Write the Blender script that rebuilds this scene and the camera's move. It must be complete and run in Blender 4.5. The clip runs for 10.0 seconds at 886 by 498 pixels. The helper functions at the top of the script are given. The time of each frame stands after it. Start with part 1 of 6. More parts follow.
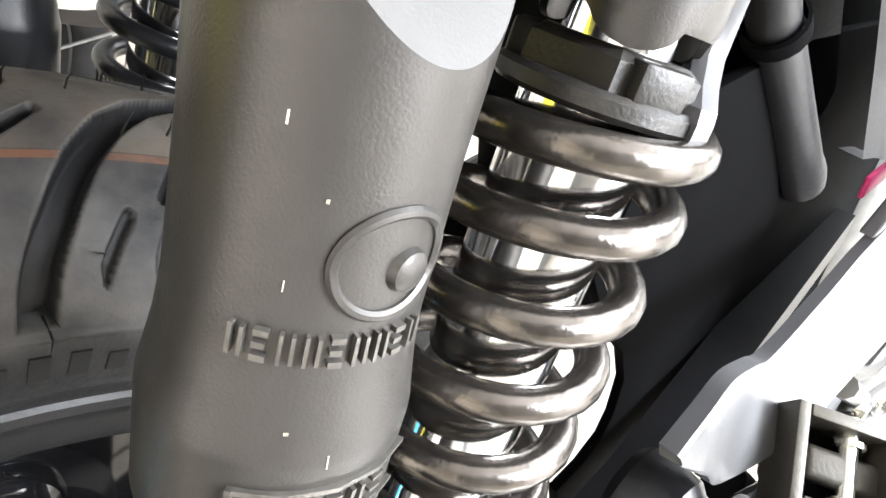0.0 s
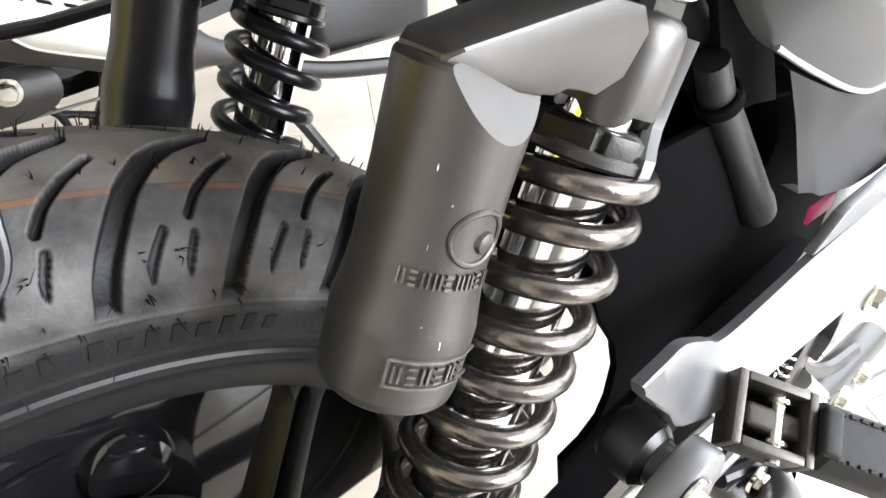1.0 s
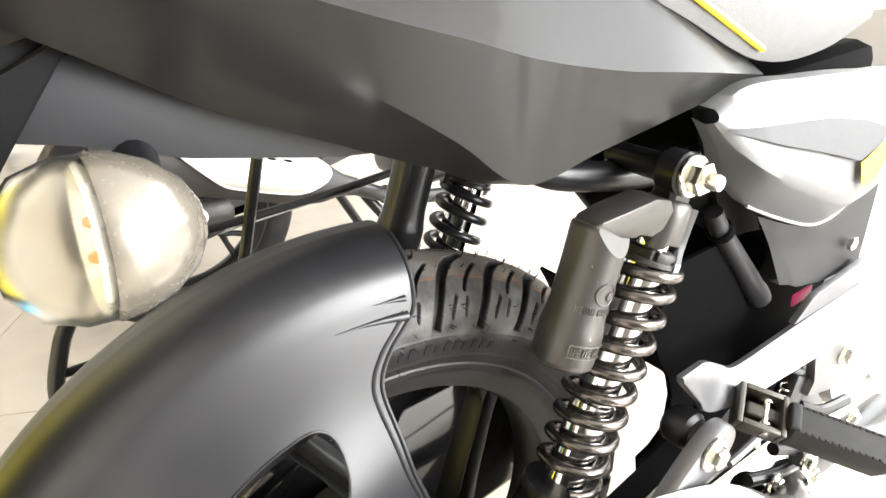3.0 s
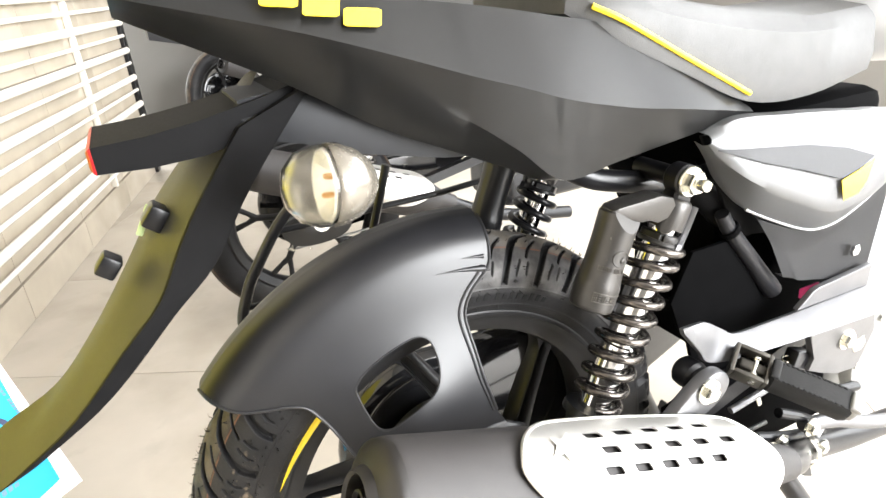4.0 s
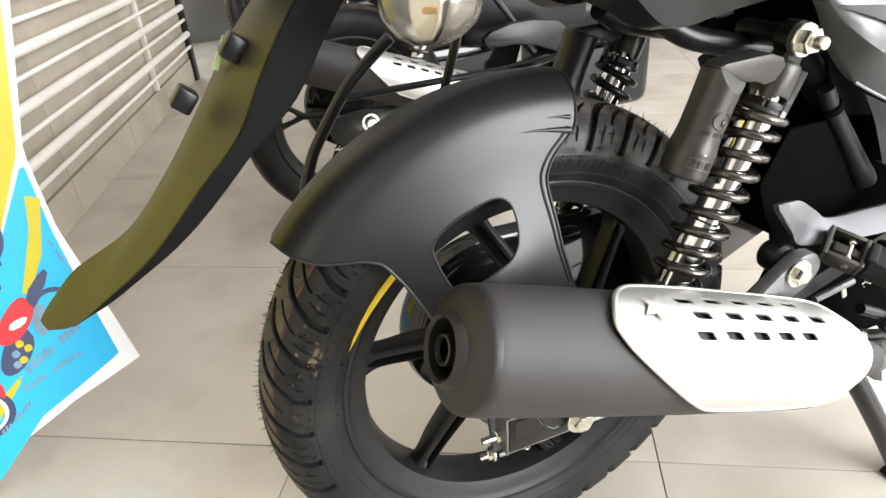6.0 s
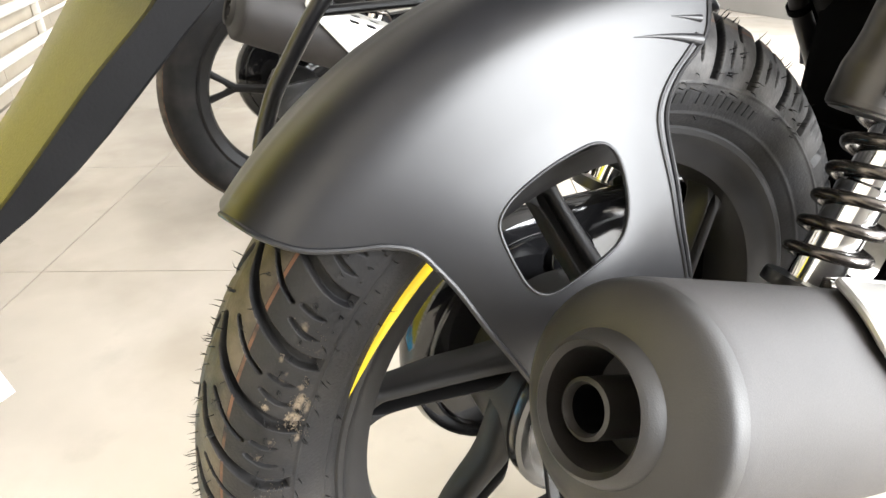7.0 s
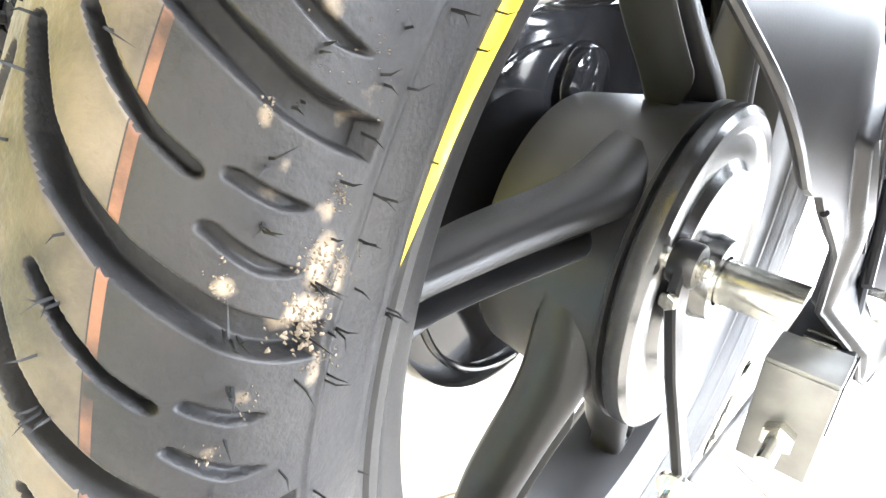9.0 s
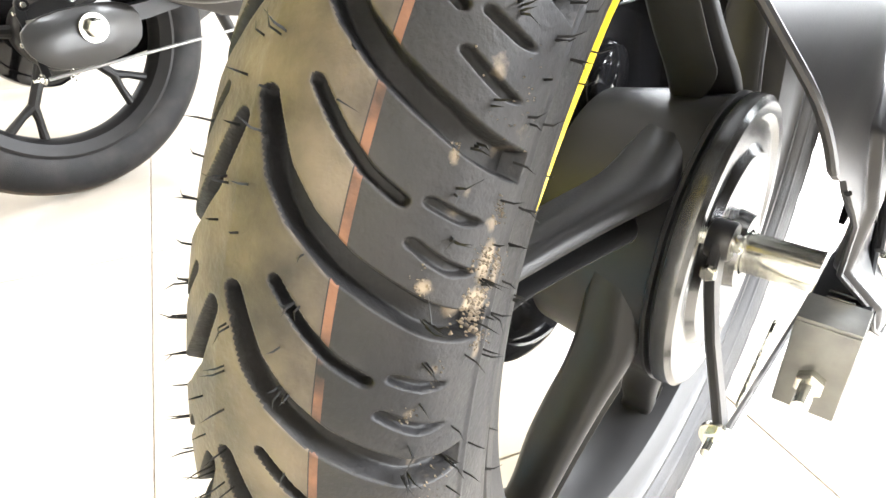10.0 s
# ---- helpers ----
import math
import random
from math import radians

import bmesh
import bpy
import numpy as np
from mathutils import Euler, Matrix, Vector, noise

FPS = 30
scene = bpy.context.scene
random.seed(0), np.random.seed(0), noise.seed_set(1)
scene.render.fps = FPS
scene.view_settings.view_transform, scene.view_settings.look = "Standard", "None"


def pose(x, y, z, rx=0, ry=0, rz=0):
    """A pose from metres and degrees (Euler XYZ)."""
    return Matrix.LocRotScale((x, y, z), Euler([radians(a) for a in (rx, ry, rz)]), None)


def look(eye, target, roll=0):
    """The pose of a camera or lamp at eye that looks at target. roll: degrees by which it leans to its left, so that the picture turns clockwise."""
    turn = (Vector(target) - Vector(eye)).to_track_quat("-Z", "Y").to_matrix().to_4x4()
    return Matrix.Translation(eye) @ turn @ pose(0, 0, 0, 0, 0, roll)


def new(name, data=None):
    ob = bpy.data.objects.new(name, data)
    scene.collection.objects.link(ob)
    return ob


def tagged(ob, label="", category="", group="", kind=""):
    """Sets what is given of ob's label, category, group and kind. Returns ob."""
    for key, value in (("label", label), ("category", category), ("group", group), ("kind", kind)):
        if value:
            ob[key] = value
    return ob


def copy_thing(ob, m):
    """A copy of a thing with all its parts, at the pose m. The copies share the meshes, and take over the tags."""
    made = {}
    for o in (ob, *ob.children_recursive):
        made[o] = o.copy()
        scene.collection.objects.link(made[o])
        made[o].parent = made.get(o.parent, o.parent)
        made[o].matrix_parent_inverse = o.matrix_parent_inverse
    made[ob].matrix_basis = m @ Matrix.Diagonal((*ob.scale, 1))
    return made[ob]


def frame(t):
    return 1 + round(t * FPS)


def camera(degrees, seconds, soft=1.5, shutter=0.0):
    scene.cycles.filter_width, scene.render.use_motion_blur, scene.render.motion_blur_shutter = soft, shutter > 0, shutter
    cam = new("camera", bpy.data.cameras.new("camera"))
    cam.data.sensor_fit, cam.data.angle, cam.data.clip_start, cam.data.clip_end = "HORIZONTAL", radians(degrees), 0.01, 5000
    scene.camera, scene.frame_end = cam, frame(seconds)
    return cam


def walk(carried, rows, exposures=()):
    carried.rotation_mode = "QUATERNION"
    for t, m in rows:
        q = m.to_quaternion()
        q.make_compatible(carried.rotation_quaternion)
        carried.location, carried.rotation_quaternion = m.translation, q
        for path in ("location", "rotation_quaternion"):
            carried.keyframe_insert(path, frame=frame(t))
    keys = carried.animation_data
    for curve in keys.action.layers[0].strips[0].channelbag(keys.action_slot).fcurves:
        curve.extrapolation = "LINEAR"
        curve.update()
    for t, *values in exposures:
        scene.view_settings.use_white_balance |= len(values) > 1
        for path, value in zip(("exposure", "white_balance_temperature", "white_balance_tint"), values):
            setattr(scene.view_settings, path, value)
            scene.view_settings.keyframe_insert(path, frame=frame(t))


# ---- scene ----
cam = camera(69.42, 10.0, soft=1.5, shutter=0.0)
# seconds, x, y, z, yaw, pitch, roll
ROWS = [
    (0, 0.1127, -0.1946, 0.6683, -38.78, -40.12, -1.49),
    (0.5, 0.0905, -0.2174, 0.6804, -39.34, -39.04, -2.22),
    (1, 0.0527, -0.2454, 0.7142, -38.08, -36.80, -1.67),
    (1.5, 0.0100, -0.2825, 0.7386, -37.75, -34.88, -0.81),
    (2, -0.0229, -0.3166, 0.7613, -38.33, -31.83, -1.86),
    (2.5, -0.0701, -0.3552, 0.8038, -35.92, -28.38, -3.24),
    (3, -0.1497, -0.3923, 0.8452, -33.29, -26.85, -4.14),
    (4.3, -0.2656, -0.6559, 0.8920, -22.09, -23.27, -6.21),
    (4.5, -0.2738, -0.6829, 0.8854, -21.43, -24.33, -6.91),
    (5, -0.2954, -0.6928, 0.8695, -20.31, -26.62, -5.50),
    (5.5, -0.3052, -0.6790, 0.8606, -19.44, -28.12, -5.94),
    (5.7, -0.3041, -0.6442, 0.8465, -19.51, -28.74, -5.34),
    (7, -0.3079, -0.3430, 0.6828, -28.61, -28.99, -1.01),
    (7.5, -0.3208, -0.2631, 0.6484, -31.88, -29.87, -1.33),
    (8, -0.3265, -0.1965, 0.5999, -38.49, -30.70, 0.05),
    (8.5, -0.3229, -0.1664, 0.5368, -46.09, -30.03, 1.27),
    (9, -0.3148, -0.1420, 0.4878, -49.30, -28.93, 0.97),
    (9.5, -0.3259, -0.1308, 0.4807, -51.53, -29.85, 2.00),
    (10, -0.3629, -0.1328, 0.5113, -50.46, -30.56, -1.92),
]
EXPOSURES = [(0.0, 0.40, 6300, 10), (0.5, -0.70, 6250, 10), (1.0, -0.15, 6300, 10), (1.5, -0.4, 6300, 10), (2.0, -0.5, 6450, 10), (2.5, -0.22, 6700, 10), (3.0, 0.12, 6700, 10), (4.5, -0.20, 6550, 10), (5.2, -0.5, 6550, 10), (5.5, -1.08, 6550, 10), (5.7, -1.12, 6550, 10), (6.8, -0.05, 6500, 10), (7.0, 0.04, 6500, 10), (7.5, 0.46, 6450, 10), (8.0, -0.06, 6500, 10), (8.5, 1.2, 6150, 10), (9.0, 1.7, 6000, 10), (9.5, 1.84, 6150, 10), (10.0, 1.02, 6400, 10)]
walk(cam, [(t, pose(x, y, z, 90 + pitch, 0, yaw) @ pose(0, 0, 0, 0, 0, roll)) for t, x, y, z, yaw, pitch, roll in ROWS], EXPOSURES)

# ---- world and lights ----
world = bpy.data.worlds.new("sky")
scene.world = world
world.use_nodes = True
wn, wl = world.node_tree.nodes, world.node_tree.links
sky = wn.new("ShaderNodeTexSky")
sky.sky_type, sky.sun_disc = "NISHITA", False
sky.sun_elevation, sky.sun_rotation = radians(50), radians(70)
wn["Background"].inputs["Strength"].default_value = 0.09
wl.new(sky.outputs["Color"], wn["Background"].inputs["Color"])


def area(name, place, target, sx, sy, watts, colour):
    data = bpy.data.lights.new(name, "AREA")
    data.shape, data.size, data.size_y, data.energy, data.color = "RECTANGLE", sx, sy, watts, colour
    ob = new(name, data)
    ob.matrix_world = look(place, target)
    return ob


# daylight in the shop front's openings
area("daylight_east", (3.35, -0.6, 1.70), (0.0, -0.6, 1.2), 4.6, 2.7, 440, (0.96, 0.98, 1.0))
area("daylight_south", (2.05, -3.35, 1.55), (1.8, 0.0, 1.3), 2.6, 2.4, 860, (0.96, 0.98, 1.0))
area("daylight_north", (-1.4, 4.35, 1.5), (-1.0, 0.0, 0.9), 2.3, 2.2, 190, (0.96, 0.98, 1.0))

# ---- materials ----
def material(name, colour, rough=0.5, metal=0.0, vary=0.15, scale=40.0, bump=0.0, bump_scale=300.0, spec=0.5, coat=0.0, rough_vary=0.1):
    m = bpy.data.materials.new(name)
    m.use_nodes = True
    n, l = m.node_tree.nodes, m.node_tree.links
    b = n["Principled BSDF"]
    b.inputs["Metallic"].default_value = metal
    b.inputs["Specular IOR Level"].default_value = spec
    b.inputs["Coat Weight"].default_value = coat
    b.inputs["Coat Roughness"].default_value = 0.08
    co = n.new("ShaderNodeTexCoord")
    big, fine = n.new("ShaderNodeTexNoise"), n.new("ShaderNodeTexNoise")
    for node, s in ((big, scale), (fine, bump_scale)):
        node.inputs["Scale"].default_value, node.inputs["Detail"].default_value = s, 5.0
        l.new(co.outputs["Object"], node.inputs["Vector"])
    ramp = n.new("ShaderNodeValToRGB")
    ramp.color_ramp.elements[0].position, ramp.color_ramp.elements[1].position = 0.3, 0.72
    ramp.color_ramp.elements[0].color = (*[c * (1 - vary) for c in colour], 1)
    ramp.color_ramp.elements[1].color = (*[min(1.0, c * (1 + vary)) for c in colour], 1)
    l.new(big.outputs["Fac"], ramp.inputs["Fac"])
    l.new(ramp.outputs["Color"], b.inputs["Base Color"])
    r = n.new("ShaderNodeMapRange")
    r.inputs["To Min"].default_value, r.inputs["To Max"].default_value = max(0.02, rough - rough_vary), min(1.0, rough + rough_vary)
    l.new(fine.outputs["Fac"], r.inputs["Value"])
    l.new(r.outputs["Result"], b.inputs["Roughness"])
    if bump:
        bp = n.new("ShaderNodeBump")
        bp.inputs["Strength"].default_value, bp.inputs["Distance"].default_value = bump, 0.001
        l.new(fine.outputs["Fac"], bp.inputs["Height"])
        l.new(bp.outputs["Normal"], b.inputs["Normal"])
    return m


def stained(m, colour, scale, low, high, rough=0.8, axis=None, centre=0.0, half=0.0):
    """Lays a second colour over a material: in noise blotches, or in a band of a named attribute."""
    n, l = m.node_tree.nodes, m.node_tree.links
    b = n["Principled BSDF"]
    co = n.new("ShaderNodeTexCoord")
    tex = n.new("ShaderNodeTexNoise")
    tex.inputs["Scale"].default_value, tex.inputs["Detail"].default_value = scale, 8.0
    l.new(co.outputs["Object"], tex.inputs["Vector"])
    mask = n.new("ShaderNodeMapRange")
    mask.inputs["From Min"].default_value, mask.inputs["From Max"].default_value = low, high
    l.new(tex.outputs["Fac"], mask.inputs["Value"])
    fac = mask.outputs["Result"]
    if axis is not None:
        sep = n.new("ShaderNodeAttribute")
        sep.attribute_name = axis
        cmp = n.new("ShaderNodeMath")
        cmp.operation = "COMPARE"
        cmp.inputs[1].default_value, cmp.inputs[2].default_value = centre, half
        l.new(sep.outputs["Fac"], cmp.inputs[0])
        mul = n.new("ShaderNodeMath")
        mul.operation = "MULTIPLY"
        l.new(cmp.outputs["Value"], mul.inputs[0])
        l.new(fac, mul.inputs[1])
        fac = mul.outputs["Value"]
    mix = n.new("ShaderNodeMix")
    mix.data_type = "RGBA"
    old = b.inputs["Base Color"].links[0].from_socket
    l.new(fac, mix.inputs["Factor"])
    l.new(old, mix.inputs["A"])
    mix.inputs["B"].default_value = (*colour, 1)
    l.new(mix.outputs["Result"], b.inputs["Base Color"])
    return m


def dirt_smear(m, colour):
    """Caked dirt where the mesh says it was splashed, broken up by noise."""
    n, l = m.node_tree.nodes, m.node_tree.links
    b = n["Principled BSDF"]
    where, tex, co = n.new("ShaderNodeAttribute"), n.new("ShaderNodeTexNoise"), n.new("ShaderNodeTexCoord")
    where.attribute_name = "dirt"
    tex.inputs["Scale"].default_value, tex.inputs["Detail"].default_value, tex.inputs["Roughness"].default_value = 120.0, 8.0, 0.62
    l.new(co.outputs["Object"], tex.inputs["Vector"])
    add, mask, mix = n.new("ShaderNodeMath"), n.new("ShaderNodeMapRange"), n.new("ShaderNodeMix")
    l.new(where.outputs["Fac"], add.inputs[0])
    l.new(tex.outputs["Fac"], add.inputs[1])
    mask.inputs["From Min"].default_value, mask.inputs["From Max"].default_value = 0.84, 1.20
    l.new(add.outputs["Value"], mask.inputs["Value"])
    mix.data_type = "RGBA"
    l.new(mask.outputs["Result"], mix.inputs["Factor"])
    l.new(b.inputs["Base Color"].links[0].from_socket, mix.inputs["A"])
    mix.inputs["B"].default_value = (*colour, 1)
    l.new(mix.outputs["Result"], b.inputs["Base Color"])


def dust_film(m, colour):
    """A thin film of dust where the mesh carries it, thinned by noise."""
    n, l = m.node_tree.nodes, m.node_tree.links
    b = n["Principled BSDF"]
    where, tex, co = n.new("ShaderNodeAttribute"), n.new("ShaderNodeTexNoise"), n.new("ShaderNodeTexCoord")
    where.attribute_name = "dust"
    tex.inputs["Scale"].default_value, tex.inputs["Detail"].default_value = 45.0, 9.0
    l.new(co.outputs["Object"], tex.inputs["Vector"])
    mask, mul, mix = n.new("ShaderNodeMapRange"), n.new("ShaderNodeMath"), n.new("ShaderNodeMix")
    mask.inputs["From Min"].default_value, mask.inputs["From Max"].default_value = 0.30, 0.72
    l.new(tex.outputs["Fac"], mask.inputs["Value"])
    mul.operation = "MULTIPLY"
    l.new(mask.outputs["Result"], mul.inputs[0])
    l.new(where.outputs["Fac"], mul.inputs[1])
    mix.data_type = "RGBA"
    l.new(mul.outputs["Value"], mix.inputs["Factor"])
    l.new(b.inputs["Base Color"].links[0].from_socket, mix.inputs["A"])
    mix.inputs["B"].default_value = (*colour, 1)
    l.new(mix.outputs["Result"], b.inputs["Base Color"])


PLASTIC = material("matte_black_plastic", (0.012, 0.012, 0.0135), 0.39, vary=0.12, scale=30, bump=0.035, bump_scale=1400, spec=0.44, rough_vary=0.04)
CASE = material("grey_case_paint", (0.046, 0.0435, 0.041), 0.36, metal=0.6, vary=0.1, scale=60, bump=0.1, bump_scale=1800, rough_vary=0.05)
COLLAR = material("collar_paint", (0.016, 0.0145, 0.013), 0.45, metal=0.2, vary=0.3, scale=220, bump=0.2, bump_scale=900)
WORN = material("worn_case_edge", (0.10, 0.094, 0.086), 0.36, metal=0.6, vary=0.25, scale=300, bump=0.1, bump_scale=1800, rough_vary=0.08)
SPRING = material("spring_steel", (0.092, 0.082, 0.074), 0.2, metal=0.85, vary=0.35, scale=120, bump=0.12, bump_scale=700, rough_vary=0.12)
CHROME = material("chrome", (0.72, 0.72, 0.72), 0.09, metal=1.0, vary=0.05, scale=50, rough_vary=0.04)
RUBBER = stained(material("tyre_rubber", (0.0095, 0.0095, 0.0105), 0.55, vary=0.25, scale=25, bump=0.35, bump_scale=500, spec=0.24), (0.028, 0.026, 0.024), 18, 0.45, 0.85)
stained(RUBBER, (0.118, 0.096, 0.070), 35, 0.27, 0.72, axis="across", centre=0.0, half=0.0285)
dirt_smear(RUBBER, (0.19, 0.15, 0.105))
dust_film(RUBBER, (0.105, 0.101, 0.097))
stained(RUBBER, (0.13, 0.062, 0.036), 60, 0.30, 0.55, axis="across", centre=-0.0298, half=0.0010)
BLACK = material("black_metal", (0.006, 0.006, 0.007), 0.32, metal=0.0, vary=0.2, scale=40, bump=0.08, bump_scale=900, spec=0.35)
RIM = material("rim_paint", (0.0112, 0.0110, 0.0114), 0.42, vary=0.15, scale=30, bump=0.1, bump_scale=1200, spec=0.24)
SILVER = material("silver_paint", (0.138, 0.138, 0.143), 0.42, metal=0.7, vary=0.08, scale=30, bump=0.06, bump_scale=1600)
BRUSHED = material("brushed_shield", (0.66, 0.65, 0.62), 0.36, metal=0.8, vary=0.06, scale=25, bump=0.05, bump_scale=900)
ZINC = material("zinc_plate", (0.62, 0.61, 0.55), 0.2, metal=0.95, vary=0.2, scale=80, bump=0.05)
ALLOY = material("cast_alloy", (0.27, 0.27, 0.265), 0.45, metal=0.7, vary=0.15, scale=60, bump=0.2, bump_scale=600)
PLATED = material("dull_plating", (0.15, 0.15, 0.142), 0.38, metal=0.6, vary=0.2, scale=60, bump=0.1, bump_scale=700)
MUFFLER = material("muffler_paint", (0.0245, 0.0222, 0.0220), 0.62, metal=0.0, vary=0.12, scale=25, bump=0.1, bump_scale=1500)
PANEL = material("silver_panel", (0.265, 0.268, 0.273), 0.40, metal=0.5, vary=0.05, scale=8, coat=0.06, rough_vary=0.02)
GREY = material("dark_grey_panel", (0.033, 0.033, 0.033), 0.30, metal=0.45, vary=0.06, scale=12, coat=0.2, rough_vary=0.015)
DECAL = material("grey_decal_film", (0.060, 0.061, 0.064), 0.55, vary=0.05, scale=12, spec=0.15)
YELLOW = material("yellow_decal", (0.85, 0.62, 0.02), 0.35, vary=0.06, scale=40)
PINK = material("pink_tag", (0.75, 0.05, 0.22), 0.5, vary=0.08)
RED = material("red_lens", (0.34, 0.006, 0.01), 0.4, vary=0.1, spec=0.3)
ORANGE = material("amber_bulb", (0.75, 0.42, 0.16), 0.2, vary=0.1)
SEAT = material("seat_vinyl", (0.05, 0.05, 0.05), 0.5, vary=0.15, scale=40, bump=0.4, bump_scale=900)
# the olive tint is the yellow banner's reflection put into the plastic's colour
REFLECT_OLIVE = material("plastic_with_banner_reflection", (0.021, 0.020, 0.013), 0.5, vary=0.2, scale=25, bump=0.15, bump_scale=900)
MUD = material("dried_mud", (0.15, 0.122, 0.09), 0.95, vary=0.3, scale=200, bump=0.8, bump_scale=900)
TILE = stained(material("floor_tile", (0.53, 0.485, 0.42), 0.13, vary=0.07, scale=5, bump=0.02, bump_scale=120, rough_vary=0.05), (0.38, 0.335, 0.275), 3.2, 0.46, 0.8)
stained(TILE, (0.44, 0.40, 0.345), 9, 0.60, 0.80)
GROUT = material("grout", (0.40, 0.36, 0.31), 0.9, vary=0.2, scale=60)
# steel rails as plain cream: their bright reflections are put into the colour
STEEL = material("rail_with_bright_reflection", (0.86, 0.83, 0.76), 0.25, metal=0.0, vary=0.05, scale=10)
STONE = stained(material("wall_cladding", (0.50, 0.445, 0.36), 0.07, vary=0.10, scale=5, bump=0.02, bump_scale=120, spec=0.9, rough_vary=0.03), (0.33, 0.285, 0.22), 2.4, 0.5, 0.8)
CEILING = material("ceiling_paint", (0.50, 0.49, 0.48), 0.7, vary=0.05, scale=4)
CAP = material("cap_paint", (0.0098, 0.0086, 0.0078), 0.5, vary=0.12, scale=25, bump=0.1, bump_scale=1500)
WALL = material("wall_paint", (0.24, 0.23, 0.215), 0.7, vary=0.05, scale=4, bump=0.1, bump_scale=200)
WHITE = material("white_vinyl", (0.8, 0.8, 0.8), 0.4, vary=0.03)
CYAN = material("cyan_vinyl", (0.02, 0.42, 0.72), 0.35, vary=0.08, scale=6)
BANNERY = material("yellow_vinyl", (0.52, 0.44, 0.02), 0.35, vary=0.05, scale=6)
INK = material("dark_ink", (0.04, 0.05, 0.12), 0.4, vary=0.1)
GREYINK = material("grey_ink", (0.16, 0.27, 0.36), 0.4, vary=0.1)
REDINK = material("red_ink", (0.6, 0.03, 0.04), 0.4, vary=0.1)


def glass(name, colour, rough):
    m = bpy.data.materials.new(name)
    m.use_nodes = True
    b = m.node_tree.nodes["Principled BSDF"]
    b.inputs["Base Color"].default_value = (*colour, 1)
    b.inputs["Roughness"].default_value, b.inputs["Transmission Weight"].default_value, b.inputs["IOR"].default_value = rough, 1.0, 1.45
    return m


FROST = glass("frosted_lens", (0.98, 0.97, 0.92), 0.12)


def shifted(mat):
    """Moves a material's noise from piece to piece."""
    n, l = mat.node_tree.nodes, mat.node_tree.links
    info, add = n.new("ShaderNodeObjectInfo"), n.new("ShaderNodeVectorMath")
    mul = n.new("ShaderNodeMath")
    mul.operation, mul.inputs[1].default_value = "MULTIPLY", 40.0
    l.new(info.outputs["Random"], mul.inputs[0])
    for tex in [t for t in n if t.bl_idname == "ShaderNodeTexNoise"]:
        add = n.new("ShaderNodeVectorMath")
        l.new(tex.inputs["Vector"].links[0].from_socket, add.inputs[0])
        l.new(mul.outputs["Value"], add.inputs[1])
        l.new(add.outputs["Vector"], tex.inputs["Vector"])


shifted(TILE)
shifted(STONE)
HAIR = material("hair_rubber", (0.008, 0.008, 0.008), 0.6, vary=0.1, spec=0.2)
PEG = material("peg_rubber", (0.010, 0.010, 0.010), 0.65, vary=0.15, scale=60, bump=0.2, spec=0.2)
ROOT = material("under_tail_plastic", (0.010, 0.0108, 0.0128), 0.5, vary=0.15, scale=25, bump=0.03, bump_scale=900, spec=0.28)
# blacker and duller than the other plastics, to put shade into the colour
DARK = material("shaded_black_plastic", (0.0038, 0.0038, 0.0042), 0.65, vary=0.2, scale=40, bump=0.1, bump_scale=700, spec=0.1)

TUBE = material("dark_grey_tube", (0.010, 0.010, 0.0115), 0.42, vary=0.1, spec=0.25)
# near black: soot in the outlet, elsewhere the shade of recesses as colour
SOOT_AND_SHADE = material("soot_and_shade_black", (0.0018, 0.0018, 0.0020), 0.75, vary=0.2, scale=40, bump=0.1, bump_scale=700, spec=0.02)
DRUM = material("drum_plate_alloy", (0.13, 0.13, 0.13), 0.22, metal=0.9, vary=0.15, scale=25, bump=0.04, bump_scale=300)
GLOSS = material("gloss_black_cover", (0.010, 0.010, 0.011), 0.08, vary=0.2, scale=40, spec=0.5, rough_vary=0.03)


# ---- mesh helpers ----
AXLE = Vector((0, 0, 0.312))


def finish(bm, smooth=True, sharp=35):
    bmesh.ops.recalc_face_normals(bm, faces=bm.faces)
    for f in bm.faces:
        f.smooth = smooth
    if smooth:
        for e in bm.edges:
            if len(e.link_faces) == 2 and e.calc_face_angle(0) > radians(sharp):
                e.smooth = False
    return bm


def part(name, bm, mat, parent, label="", smooth=True, sharp=35):
    """Links a bmesh as one mesh object under a thing or under a part."""
    finish(bm, smooth, sharp)
    me = bpy.data.meshes.new(name)
    bm.to_mesh(me)
    bm.free()
    me.materials.append(mat)
    ob = new(name, me)
    ob.parent = parent
    if label:
        ob["label"] = label
    return ob


def moved(bm, m):
    bmesh.ops.transform(bm, matrix=m, verts=bm.verts)
    return bm


def joined(*bms):
    out = bms[0]
    for b in bms[1:]:
        me = bpy.data.meshes.new("tmp")
        b.to_mesh(me)
        b.free()
        out.from_mesh(me)
        bpy.data.meshes.remove(me)
    return out


def box(sx, sy, sz, bevel=0.0, at=(0, 0, 0), seg=2):
    bm = bmesh.new()
    bmesh.ops.create_cube(bm, size=1.0)
    bmesh.ops.scale(bm, vec=(sx, sy, sz), verts=bm.verts)
    if bevel:
        bmesh.ops.bevel(bm, geom=bm.edges[:], offset=bevel, segments=seg, profile=0.5, affect="EDGES")
    bmesh.ops.translate(bm, vec=at, verts=bm.verts)
    return bm


